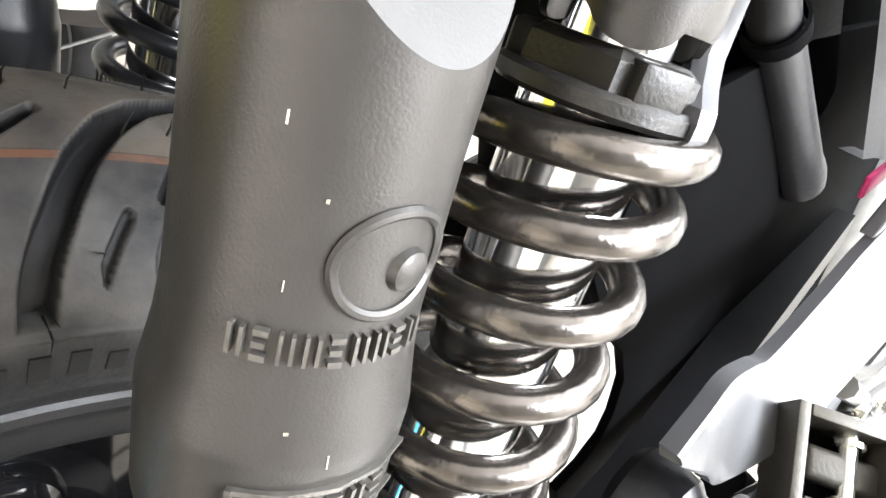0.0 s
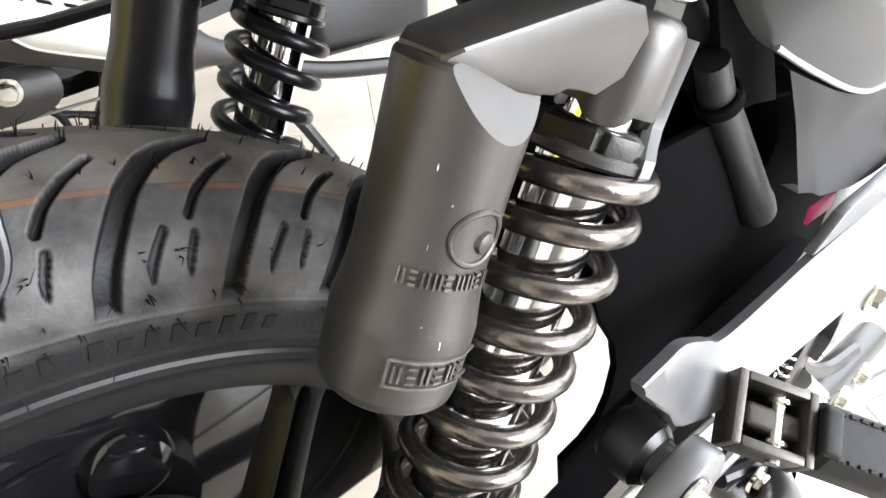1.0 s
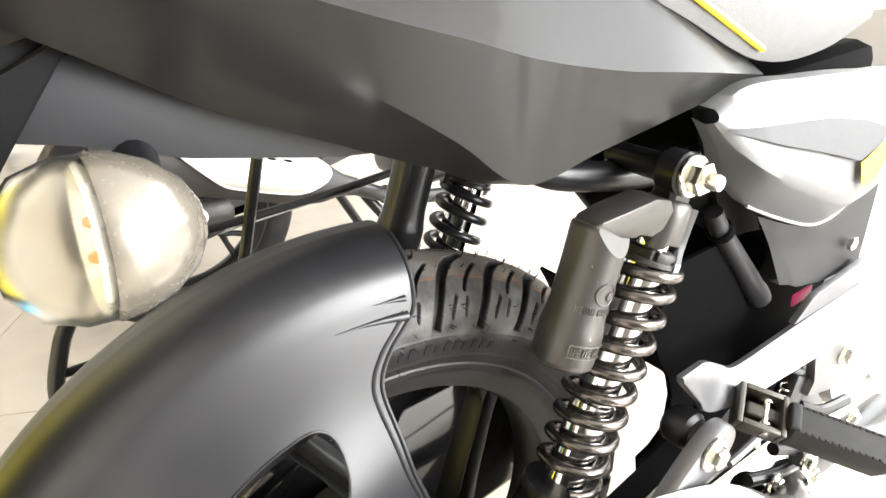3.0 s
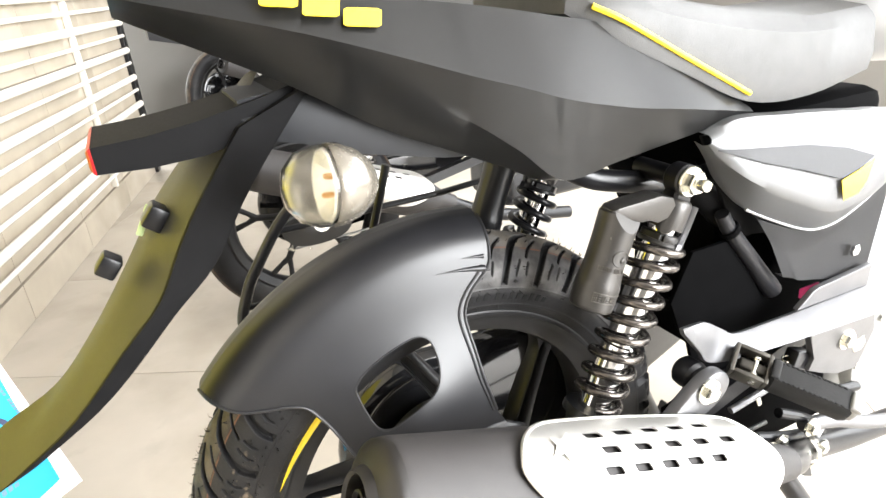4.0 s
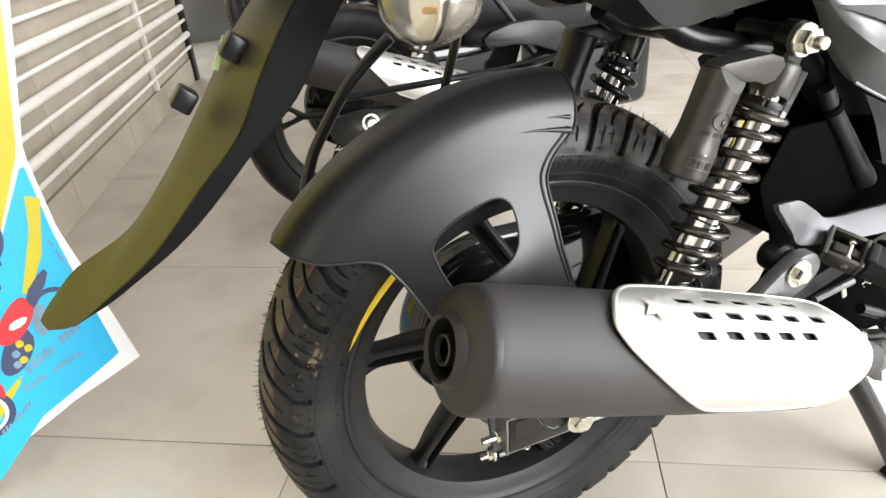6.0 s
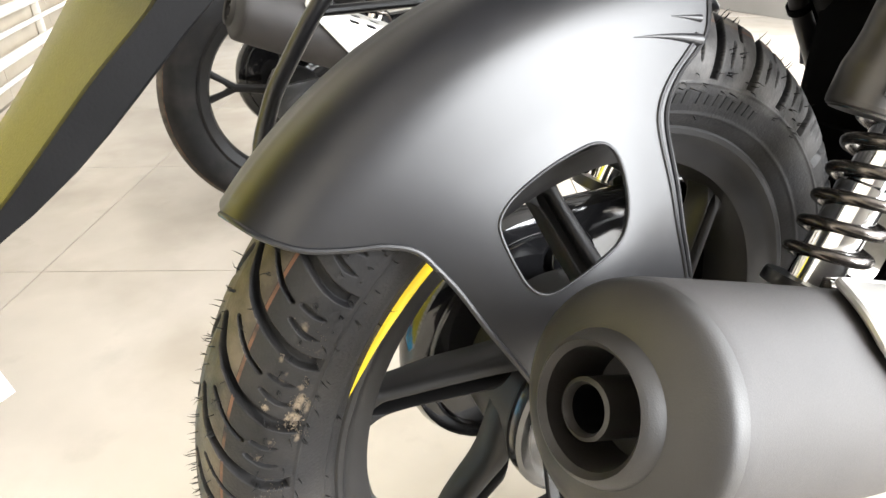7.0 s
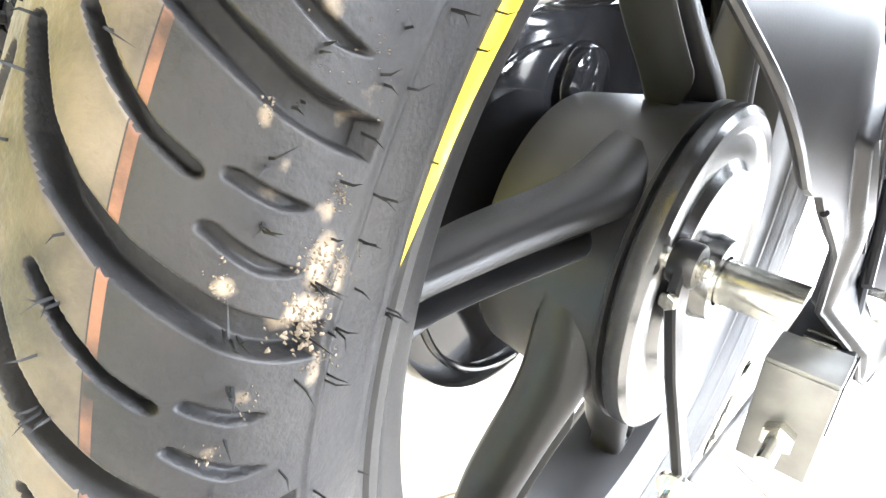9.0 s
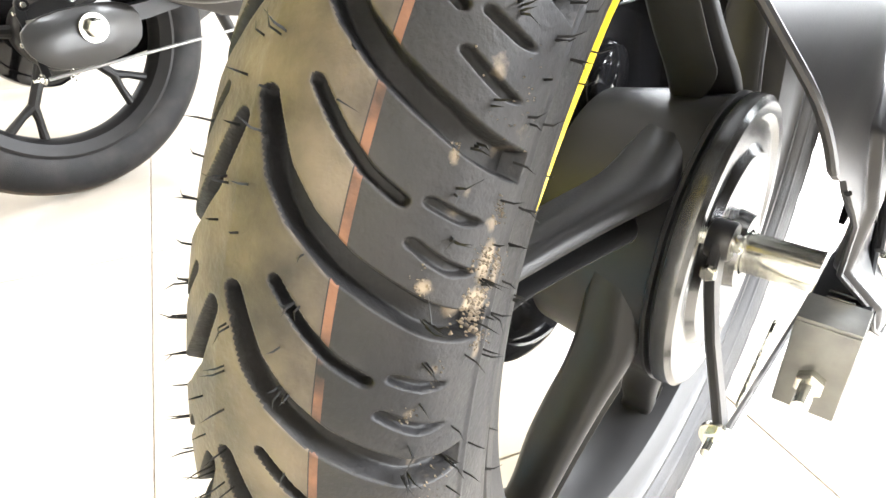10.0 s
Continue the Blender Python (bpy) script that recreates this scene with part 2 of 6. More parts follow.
def revolve(profile, seg=48, closed=False):
    """A turned form round z from (radius, height) pairs."""
    bm = bmesh.new()
    rings = []
    for r, h in profile:
        if r < 1e-6:
            rings.append([bm.verts.new((0, 0, h))])
        else:
            rings.append([bm.verts.new((r * math.cos(2 * math.pi * k / seg), r * math.sin(2 * math.pi * k / seg), h)) for k in range(seg)])
    pairs = list(zip(rings, rings[1:])) + ([(rings[-1], rings[0])] if closed else [])
    for a, b in pairs:
        for k in range(seg):
            quad = []
            for v in (a[k % len(a)], a[(k + 1) % len(a)], b[(k + 1) % len(b)], b[k % len(b)]):
                if v not in quad:
                    quad.append(v)
            if len(quad) > 2:
                bm.faces.new(quad)
    return bm


def spline(points, steps=6):
    """A smooth line through the points."""
    pts = [Vector(p) for p in points]
    pts = [2 * pts[0] - pts[1]] + pts + [2 * pts[-1] - pts[-2]]
    out = []
    for a, b, c, d in zip(pts, pts[1:], pts[2:], pts[3:]):
        for k in range(steps):
            t = k / steps
            out.append(0.5 * (2 * b + (c - a) * t + (2 * a - 5 * b + 4 * c - d) * t * t + (3 * b - a - 3 * c + d) * t ** 3))
    return out + [pts[-2]]


def tube(points, r, seg=12, cap=True, closed=False):
    """A round rod along a line; r may be a number or one radius a point."""
    pts = [Vector(p) for p in points]
    bm, rings, n = bmesh.new(), [], len(pts)
    up = None
    for k, p in enumerate(pts):
        if closed:
            way = (pts[(k + 1) % n] - pts[k - 1]).normalized()
        else:
            way = (pts[min(k + 1, n - 1)] - pts[max(k - 1, 0)]).normalized()
        up = way.orthogonal().normalized() if up is None else (up - way * up.dot(way)).normalized()
        side = way.cross(up)
        rad = r[k] if isinstance(r, (list, tuple)) else r
        rings.append([bm.verts.new(p + rad * (math.cos(2 * math.pi * j / seg) * up + math.sin(2 * math.pi * j / seg) * side)) for j in range(seg)])
    for a, b in list(zip(rings, rings[1:])) + ([(rings[-1], rings[0])] if closed else []):
        for j in range(seg):
            bm.faces.new((a[j], a[(j + 1) % seg], b[(j + 1) % seg], b[j]))
    if cap and not closed:
        bm.faces.new(rings[0][::-1])
        bm.faces.new(rings[-1])
    return bm


def rounded(points, times=2, cut=0.25):
    """Cuts the corners of a closed outline."""
    pts = [Vector(p) for p in points]
    for _ in range(times):
        out = []
        for a, b in zip(pts, pts[1:] + pts[:1]):
            out += [a.lerp(b, cut), a.lerp(b, 1 - cut)]
        pts = out
    return pts


def plate(outline, thick, bevel=0.0):
    """A flat plate: an outline of (x, z) pairs, standing in the xz plane, with its middle at y 0."""
    bm = bmesh.new()
    face = bm.faces.new([bm.verts.new((p[0], -thick / 2, p[1])) for p in outline])
    res = bmesh.ops.extrude_face_region(bm, geom=[face])
    verts = [v for v in res["geom"] if isinstance(v, bmesh.types.BMVert)]
    bmesh.ops.translate(bm, vec=(0, thick, 0), verts=verts)
    if bevel:
        rim = [e for e in bm.edges if abs(e.verts[0].co.y - e.verts[1].co.y) < 1e-6]
        bmesh.ops.bevel(bm, geom=rim, offset=bevel, segments=2, profile=0.5, affect="EDGES")
    return bm


def loft(rings, caps=True, closed=True):
    bm = bmesh.new()
    vs = [[bm.verts.new(p) for p in ring] for ring in rings]
    for a, b in zip(vs, vs[1:]):
        n = len(a)
        for k in range(n if closed else n - 1):
            bm.faces.new((a[k], a[(k + 1) % n], b[(k + 1) % n], b[k]))
    if caps:
        bm.faces.new(vs[0][::-1])
        bm.faces.new(vs[-1])
    return bm


def bmesh_hull(bm):
    """The convex hull of a mesh."""
    res = bmesh.ops.convex_hull(bm, input=bm.verts[:])
    inner = set(res["geom_interior"]) | set(res["geom_unused"])
    bmesh.ops.delete(bm, geom=[g for g in inner if isinstance(g, bmesh.types.BMVert)], context="VERTS")
    outer = {g for g in res["geom"] if isinstance(g, bmesh.types.BMFace)}
    bmesh.ops.delete(bm, geom=[f for f in bm.faces if f not in outer], context="FACES_ONLY")
    return bm


def along(p0, p1, up=(0, 1, 0)):
    """A matrix at p0 whose z axis runs to p1 and whose y axis leans to up."""
    z = (Vector(p1) - Vector(p0)).normalized()
    x = Vector(up).cross(z).normalized()
    y = z.cross(x)
    m = Matrix((x, y, z)).transposed().to_4x4()
    m.translation = Vector(p0)
    return m


FACING = Matrix.Rotation(radians(90), 4, "X")  # z axis to -y, the bike's right


def hexbolt(r, h, washer=True):
    bm = revolve([(0, h), (r * 0.85, h), (r, h * 0.85), (r, 0)], 6)
    if washer:
        bm = joined(bm, revolve([(0, 0.002), (r * 1.45, 0.002), (r * 1.5, 0.001), (r * 1.5, -0.001), (0, -0.001)], 24))
    return bm


def bolt_at(name, place, r, h, mat, parent, m=FACING, washer=True):
    return part(name, moved(hexbolt(r, h, washer), Matrix.Translation(place) @ m), mat, parent, sharp=25)


def thing(name, label, category, at=(0, 0, 0), group="", kind=""):
    ob = new(name)
    ob.empty_display_size = 0.05
    ob.location = at
    return tagged(ob, label, category, group, kind)


# ---- the room ----
def slab(name, mat, corners, z0, z1, label="", category="", kind="structure"):
    """An upright prism over a plan outline."""
    bm = bmesh.new()
    low = [bm.verts.new((x, y, z0)) for x, y in corners]
    top = [bm.verts.new((x, y, z1)) for x, y in corners]
    bm.faces.new(low[::-1])
    bm.faces.new(top)
    for k in range(len(low)):
        j = (k + 1) % len(low)
        bm.faces.new((low[k], low[j], top[j], top[k]))
    return tagged(part(name, bm, mat, None, smooth=False), label, category, "", kind)


def wall_with_opening(name, p0, p1, thick, height, a, b, sill, head, label):
    """A wall from p0 to p1 with one wide opening between a and b metres along it."""
    m = along((*p0, 0), (*p1, 0), (0, 0, 1))
    length = (Vector(p1) - Vector(p0)).length
    bm = bmesh.new()
    for s0, s1, z0, z1 in ((0, a, 0, height), (b, length, 0, height), (a, b, 0, sill), (a, b, head, height)):
        if s1 - s0 > 0.001 and z1 - z0 > 0.001:
            bm = joined(bm, box(thick, z1 - z0, s1 - s0, 0, (0, (z0 + z1) / 2, (s0 + s1) / 2)))
    return tagged(part(name, moved(bm, m), WALL, None, smooth=False), label, "wall", "", "structure")


floor = slab("floor", GROUT, [(-3.6, -3.6), (3.6, -3.6), (3.6, 4.6), (-3.6, 4.6)], -0.12, -0.003, "polished beige floor tiles with thin grey joints", "floor")
slab("ceiling", CEILING, [(-3.6, -3.6), (3.6, -3.6), (3.6, 4.6), (-3.6, 4.6)], 3.1, 3.2, "plain white painted ceiling of the showroom", "ceiling")
slab("ground", GROUT, [(-60, -60), (60, -60), (60, 60), (-60, 60)], -0.3, -0.125, "plain grey paved ground outside the showroom", "ground")
wall_with_opening("wall_east", (3.5, -3.6), (3.5, 4.6), 0.16, 3.1, 0.7, 5.3, 0.4, 2.9, "white painted wall with a wide shop window")
wall_with_opening("wall_south", (-3.6, -3.5), (3.42, -3.5), 0.16, 3.1, 4.0, 6.95, 0.3, 2.8, "white painted wall with a wide shop window")
wall_with_opening("wall_north", (-3.6, 4.5), (3.42, 4.5), 0.16, 3.1, 1.0, 3.4, 0.3, 2.6, "white painted rear wall with a bright opening")

# the clad wall with steel rails, with its foot line at an angle to the bikes
WALL_FOOT, WALL_WAY = Vector((-0.636, 1.76, 0)), Vector((0.2653, 0.9642, 0)).normalized()
WALL_OUT = Vector((-WALL_WAY.y, WALL_WAY.x, 0))


def on_wall(s, out, z):
    return WALL_FOOT + WALL_WAY * s + WALL_OUT * out + Vector((0, 0, z))


def wall_block(s0, s1, o0, o1, z0, z1, bevel=0.0):
    m = Matrix((WALL_WAY, WALL_OUT, Vector((0, 0, 1)))).transposed().to_4x4()
    m.translation = on_wall((s0 + s1) / 2, (o0 + o1) / 2, (z0 + z1) / 2)
    return moved(box(s1 - s0, o1 - o0, z1 - z0, bevel), m)


wall_west = tagged(part("wall_west", wall_block(-4.4, 1.5, 0.012, 0.16, 0, 3.1), GROUT, None, smooth=False), "wall clad in polished beige stone behind steel rails", "wall", "", "structure")


# ---- rear wheels ----
PITCH = 360 / 39
MAIN = [(-0.004, 29.6), (-0.0118, 26.5), (-0.020, 24.7), (-0.0302, 23.1), (-0.0412, 21.8), (-0.0525, 20.4)]
THIN = [(-0.0161, 30.8), (-0.0241, 29.0), (-0.0314, 27.6), (-0.0387, 26.7)]
DASHES = [[(-0.0440, 26.9), (-0.0490, 26.4)], [(-0.0425, 24.8), (-0.0493, 23.7)]]


def groove_depth(theta, y):
    """Depth of the tread pattern at arrays of angle (degrees) and sideways place (metres)."""
    depth = np.zeros_like(theta)
    for side, shift in ((1, 0.0), (-1, -1.3)):
        yy = y * side
        base = np.mod(theta - shift - 20.0, PITCH) + 20.0
        for line, half, deep in [(MAIN, 0.0036, 0.0068), (THIN, 0.0015, 0.0045)] + [(d, 0.0014, 0.0030) for d in DASHES]:
            near = np.full(theta.shape, 9.0)
            for k in (-2, -1, 0, 1, 2):
                for (ya, ta), (yb, tb) in zip(line, line[1:]):
                    ax, bx = radians(ta + k * PITCH) * 0.30, radians(tb + k * PITCH) * 0.30
                    px, py = np.radians(base) * 0.30, yy
                    dx, dy = bx - ax, yb - ya
                    t = np.clip(((px - ax) * dx + (py - ya) * dy) / (dx * dx + dy * dy), 0, 1)
                    wide = half * (0.55 + 0.45 * np.minimum(1, np.abs(ya + (yb - ya) * t) / 0.012)) if line is MAIN else half
                    near = np.minimum(near, np.hypot(px - ax - t * dx, py - ya - t * dy) / wide)
            cut = np.clip((1.20 - near) / 0.48, 0, 1)
            depth = np.maximum(depth, deep * cut * cut * (3 - 2 * cut))
    return depth


SECTION = [(0.229, -0.0372), (0.2335, -0.0412), (0.240, -0.0450), (0.250, -0.0488), (0.262, -0.0510), (0.2745, -0.0508), (0.286, -0.0468), (0.2965, -0.0375), (0.3045, -0.0260), (0.3098, -0.0135), (0.312, 0.0)]
SECTION = [(p.x, p.y) for p in spline([(r, y, 0) for r, y in SECTION], 10)]
SECTION = SECTION + [(r, -y) for r, y in SECTION[-2::-1]]
SPAN = [0.0]
for (ra, ya), (rb, yb) in zip(SECTION, SECTION[1:]):
    SPAN.append(SPAN[-1] + math.hypot(rb - ra, yb - ya))


def section_at(s):
    """Radius, sideways place and outward normal (r, y) at arrays of length along the tyre's section."""
    r, y = np.interp(s, SPAN, [p[0] for p in SECTION]), np.interp(s, SPAN, [p[1] for p in SECTION])
    e = 0.0015
    dr = np.interp(s + e, SPAN, [p[0] for p in SECTION]) - np.interp(s - e, SPAN, [p[0] for p in SECTION])
    dy = np.interp(s + e, SPAN, [p[1] for p in SECTION]) - np.interp(s - e, SPAN, [p[1] for p in SECTION])
    ln = np.hypot(dr, dy) + 1e-12
    return r, y, dy / ln, -dr / ln


SPLASHES = [(21.6, 0.046, 1.3, 0.0055, 1.0), (24.2, 0.045, 1.5, 0.004, 0.9), (26.5, 0.047, 0.9, 0.003, 0.55), (22.8, 0.0635, 0.55, 0.003, 0.7), (29.3, 0.064, 0.5, 0.002, 0.6), (15.6, 0.061, 0.8, 0.003, 0.55), (18.2, 0.056, 0.6, 0.003, 0.5), (23.6, 0.0395, 1.6, 0.0025, 0.6), (19.0, 0.040, 1.3, 0.003, 0.55), (27.0, 0.058, 1.6, 0.004, 0.42), (12.0, 0.052, 2.0, 0.006, 0.40), (31.0, 0.046, 2.0, 0.005, 0.42), (34.0, 0.060, 1.6, 0.005, 0.38), (7.0, 0.058, 2.0, 0.005, 0.36)]


def tyre_mesh(name, fine=True):
    """A tyre round the y axis with its tread cut in."""
    total = SPAN[-1]
    if fine:
        th = np.concatenate([np.arange(-25, -14, 0.15), np.arange(-14, 44, 0.085), np.arange(44, 60, 0.15), np.arange(60, 80, 0.25), np.arange(80, 126, 0.13), np.arange(126, 140, 0.25), np.arange(140, 335, 0.8)])
        ss = np.concatenate([np.linspace(0, 0.034, 36, endpoint=False), np.linspace(0.034, total * 0.5 + 0.03, 190, endpoint=False), np.linspace(total * 0.5 + 0.03, total, 70)])
    else:
        th, ss = np.arange(0, 360, 2.0), np.linspace(0, total, 40)
    n, m = len(th), len(ss)
    T, S = np.meshgrid(th, ss, indexing="ij")
    r, y, nr, ny = section_at(S)
    flat = y.copy()
    d = groove_depth(T, y) * (r > 0.2655) if fine else 0 * T
    # raised lettering band and a rib on the flank
    rib = 0.0008 * np.exp(-(((r - 0.2405) / 0.0012) ** 2)) + 0.0007 * np.exp(-(((r - 0.2625) / 0.0010) ** 2)) if fine else 0 * T
    r, y = r - (d - rib) * nr, y - (d - rib) * ny
    flat = np.where(d > 0.0008, 9.0, flat)
    R = np.radians(T)
    co = np.stack([-r * np.cos(R), y, r * np.sin(R)], -1).reshape(-1, 3)
    i, j = np.meshgrid(np.arange(n), np.arange(m - 1), indexing="ij")
    k = (i + 1) % n
    faces = np.stack([i * m + j, k * m + j, k * m + j + 1, i * m + j + 1], -1).reshape(-1, 4)
    me = bpy.data.meshes.new(name)
    me.from_pydata(co.tolist(), [], faces.tolist())
    me.polygons.foreach_set("use_smooth", np.ones(len(faces), bool))
    across = me.attributes.new("across", "FLOAT", "POINT")
    across.data.foreach_set("value", flat.reshape(-1).astype(np.float32))
    # splashes of dirt: angle, length along the section, spread of both, strength
    splash = np.zeros_like(T)
    for th0, s0, dth, ds, k in SPLASHES:
        splash = np.maximum(splash, k * np.exp(-(((T - th0) / dth) ** 2) - ((S - s0) / ds) ** 2))
    dirt = me.attributes.new("dirt", "FLOAT", "POINT")
    dirt.data.foreach_set("value", (splash * fine).reshape(-1).astype(np.float32))
    # dust lies on the forward part of the tread, not in the grooves
    film = np.clip((T - 84) / 14, 0, 1) * np.clip((150 - T) / 20, 0, 1) * np.clip((S - 0.030) / 0.010, 0, 1) * (d < 0.0008)
    dust = me.attributes.new("dust", "FLOAT", "POINT")
    dust.data.foreach_set("value", (0.8 * film * fine).reshape(-1).astype(np.float32))
    me.update()
    me.materials.append(RUBBER)
    return me


def turned(profile, seg=72, closed=False):
    """A turned form round the bike's axle direction, from (radius, y) pairs."""
    return moved(revolve([(r, -y) for r, y in profile], seg, closed), FACING)


LEAN = 0.052  # by how much the spokes miss the axle


def rear_wheel(bike, at, spokes, offset, fine=True):
    prof = [(0.2320, -0.0375), (0.2285, -0.0393), (0.2245, -0.0387), (0.2215, -0.0355), (0.2160, -0.0330), (0.2075, -0.0300), (0.2010, -0.0260), (0.1975, -0.0150), (0.1965, 0.0)]
    prof = prof + [(r, -y) for r, y in prof[-2::-1]] + [(0.226, 0.030), (0.218, 0.012), (0.218, -0.012), (0.226, -0.030)]
    rim = part("rear_wheel", turned(prof, 120, True), RIM, bike, "matt black cast alloy wheel")
    rim.location = at
    tyre = new("tyre", tyre_mesh("tyre", fine))
    tyre.parent = rim
    tyre["label"] = "black rubber tyre with a thin orange line"
    hub = [(0.016, -0.052), (0.030, -0.050), (0.076, -0.050), (0.083, -0.045), (0.0850, -0.045), (0.0850, -0.0435), (0.0905, -0.0430), (0.0905, -0.041), (0.0885, -0.040), (0.0870, -0.030), (0.085, 0.0), (0.080, 0.035), (0.050, 0.048), (0.016, 0.05)]
    part("hub", turned(hub, 72), RIM, rim)
    if fine:
        plate_prof = [(0.014, -0.066), (0.022, -0.066), (0.024, -0.057), (0.040, -0.0555), (0.046, -0.0585), (0.058, -0.0585), (0.063, -0.0545), (0.076, -0.0540), (0.080, -0.0570), (0.0865, -0.0570), (0.0900, -0.0545), (0.0905, -0.0510), (0.0905, -0.0465), (0.080, -0.0465), (0.014, -0.0465)]
        part("brake_plate", turned(plate_prof, 72), DRUM, rim, "silver cast drum brake plate")
    # radius, half widths above and below, outer and inner face
    table = ((0.0525, 0.0315, 0.0120, -0.0405, -0.006), (0.066, 0.0250, 0.0120, -0.0405, -0.006), (0.086, 0.0192, 0.0118, -0.0395, -0.006), (0.096, 0.0168, 0.0116, -0.0378, -0.005), (0.108, 0.0152, 0.0112, -0.0345, -0.003), (0.125, 0.0138, 0.0106, -0.0302, 0.001), (0.150, 0.0128, 0.0096, -0.0250, 0.005), (0.175, 0.0116, 0.0092, -0.0205, 0.006), (0.190, 0.0125, 0.0112, -0.018, 0.008), (0.203, 0.020, 0.020, -0.015, 0.010))
    widths, faces = spline([row[:3] for row in table], 4), spline([(row[0], row[3], row[4]) for row in table], 4)
    for k in range(spokes):
        lean = radians(offset + 360 / spokes * k) - math.asin(LEAN / 0.2)
        out, up = Vector((-math.cos(lean), 0, math.sin(lean))), Vector((math.sin(lean), 0, math.cos(lean)))
        rings = []
        for (r, wu, wl), (_, y0, y1) in zip(widths, faces):
            centre, side = up * LEAN + out * math.sqrt(max(1e-6, r * r - LEAN * LEAN)), -up
            # a groove parts the thick upper rib from the thin lower one, which sinks into the hub
            g = min(1.0, max(0.0, (0.200 - r) / 0.012))
            sink = 0.016 * min(1.0, max(0.0, (0.112 - r) / 0.022)) ** 1.6
            mid, lo, hi = (y1 - y0) * 0.42 * g, wl * (0.30 - 0.55 * g), wl * (0.30 + 0.48 * g)
            lip = y0 + min(sink, mid)
            c = (wu / 0.0128) ** 1.3
            sec = [(-wu, y1 - 0.004), (-wu, y0 + 0.0060 * c), (-wu + 0.0012 * c, y0 + 0.0026 * c), (-wu + 0.0034 * c, y0 + 0.0006 * c), (-wu + 0.0066 * c, y0), (lo - 0.0012, y0), (lo, y0 + 0.0012 * g), (lo + 0.0008 * g, y0 + mid), (hi - 0.0008 * g, y0 + mid + 0.0001), (hi, lip + 0.0012 * g), (hi + 0.0008, lip), (wl - 0.0010, lip), (wl, lip + 0.002), (wl, y1 - 0.004), (wl - 0.004, y1), (-wu + 0.004, y1)]
            rings.append([centre + side * q + Vector((0, y, 0)) for q, y in sec])
        part("spoke", loft(rings), RIM, rim, sharp=48)
    return rim


def rim_stripe(rim, t0, t1):
    """A tapering stripe bent over the rim's flange."""
    rings, n = [], 60
    line = [(0.2205, -0.0360), (0.2222, -0.0373), (0.2250, -0.0397), (0.2288, -0.0403), (0.2322, -0.0387)]
    for k in range(n + 1):
        ang, w = radians(t0 + (t1 - t0) * k / n), 0.72 * min(1.0, k / 44) ** 0.7
        sec = []
        for j in range(5):
            x = 4 - (4 - j) * w
            i = min(3, int(x))
            (ra, ya), (rb, yb) = line[i], line[i + 1]
            sec.append((ra + (rb - ra) * (x - i), ya + (yb - ya) * (x - i)))
        sec += [(r, y - 0.0007) for r, y in sec[::-1]]
        rings.append([Vector((-r * math.cos(ang), y, r * math.sin(ang))) for r, y in sec])
    return part("rim_stripe", loft(rings), YELLOW, rim, "bright yellow rim stripe")


def on_tyre(theta, s, lift=0.0):
    """Place and normal on the tyre at an angle and a length along its section."""
    t = radians(theta)
    r, y, nr, ny = (float(v) for v in section_at(np.array(s)))
    nrm = Vector((-nr * math.cos(t), ny, nr * math.sin(t)))
    return Vector((-r * math.cos(t), y, r * math.sin(t))) + nrm * lift, nrm


# ---- the near motorcycle ----
def inside(px, py, poly):
    """Which of the points lie inside a closed outline."""
    hit = np.zeros(px.shape, bool)
    for (xa, ya), (xb, yb) in zip(poly, poly[1:] + poly[:1]):
        if ya != yb:
            hit ^= ((ya > py) != (yb > py)) & (px < (xb - xa) * (py - ya) / (yb - ya) + xa)
    return hit


def nearest(p, poly):
    best, at = 9e9, p
    for a, b in zip(poly, poly[1:] + poly[:1]):
        d = b - a
        t = max(0.0, min(1.0, (p - a).dot(d) / max(d.dot(d), 1e-12)))
        q = a + d * t
        if (q - p).length < best:
            best, at = (q - p).length, q
    return at


def patch(outline, holes, nu, nv, place, thick, unit=1.0):
    """A bent sheet with holes: outlines in (u, v), place(u, v) to bend it, and the length of one u in v."""
    polys = [[Vector(p) for p in outline]] + [[Vector(p) for p in hole] for hole in holes]
    us, vs = [p.x for p in polys[0]], [p.y for p in polys[0]]
    U, V = np.meshgrid(np.linspace(min(us), max(us), nu), np.linspace(min(vs), max(vs), nv), indexing="ij")
    cu, cv = (U[:-1, :-1] + U[1:, 1:]) / 2, (V[:-1, :-1] + V[1:, 1:]) / 2
    keep = inside(cu, cv, [(p.x, p.y) for p in polys[0]])
    for hole in polys[1:]:
        keep &= ~inside(cu, cv, [(p.x, p.y) for p in hole])
    count = np.zeros((nu, nv), int)
    for a in (0, 1):
        for b in (0, 1):
            count[a:nu - 1 + a, b:nv - 1 + b] += keep
    bm, vert = bmesh.new(), {}
    even = [[Vector((p.x * unit, p.y)) for p in poly] for poly in polys]
    for i in range(nu):
        for j in range(nv):
            if count[i, j]:
                p = Vector((U[i, j], V[i, j]))
                if count[i, j] < 4:
                    p = Vector((p.x * unit, p.y))
                    p = min((nearest(p, poly) for poly in even), key=lambda q: (q - p).length)
                    p = Vector((p.x / unit, p.y))
                vert[i, j] = bm.verts.new(place(p.x, p.y))
    for i, j in zip(*np.nonzero(keep)):
        bm.faces.new((vert[i, j], vert[i + 1, j], vert[i + 1, j + 1], vert[i, j + 1]))
    bmesh.ops.dissolve_degenerate(bm, dist=1e-5, edges=bm.edges[:])
    bmesh.ops.recalc_face_normals(bm, faces=bm.faces)
    if thick:
        bmesh.ops.solidify(bm, geom=bm.faces[:], thickness=thick)
    return bm


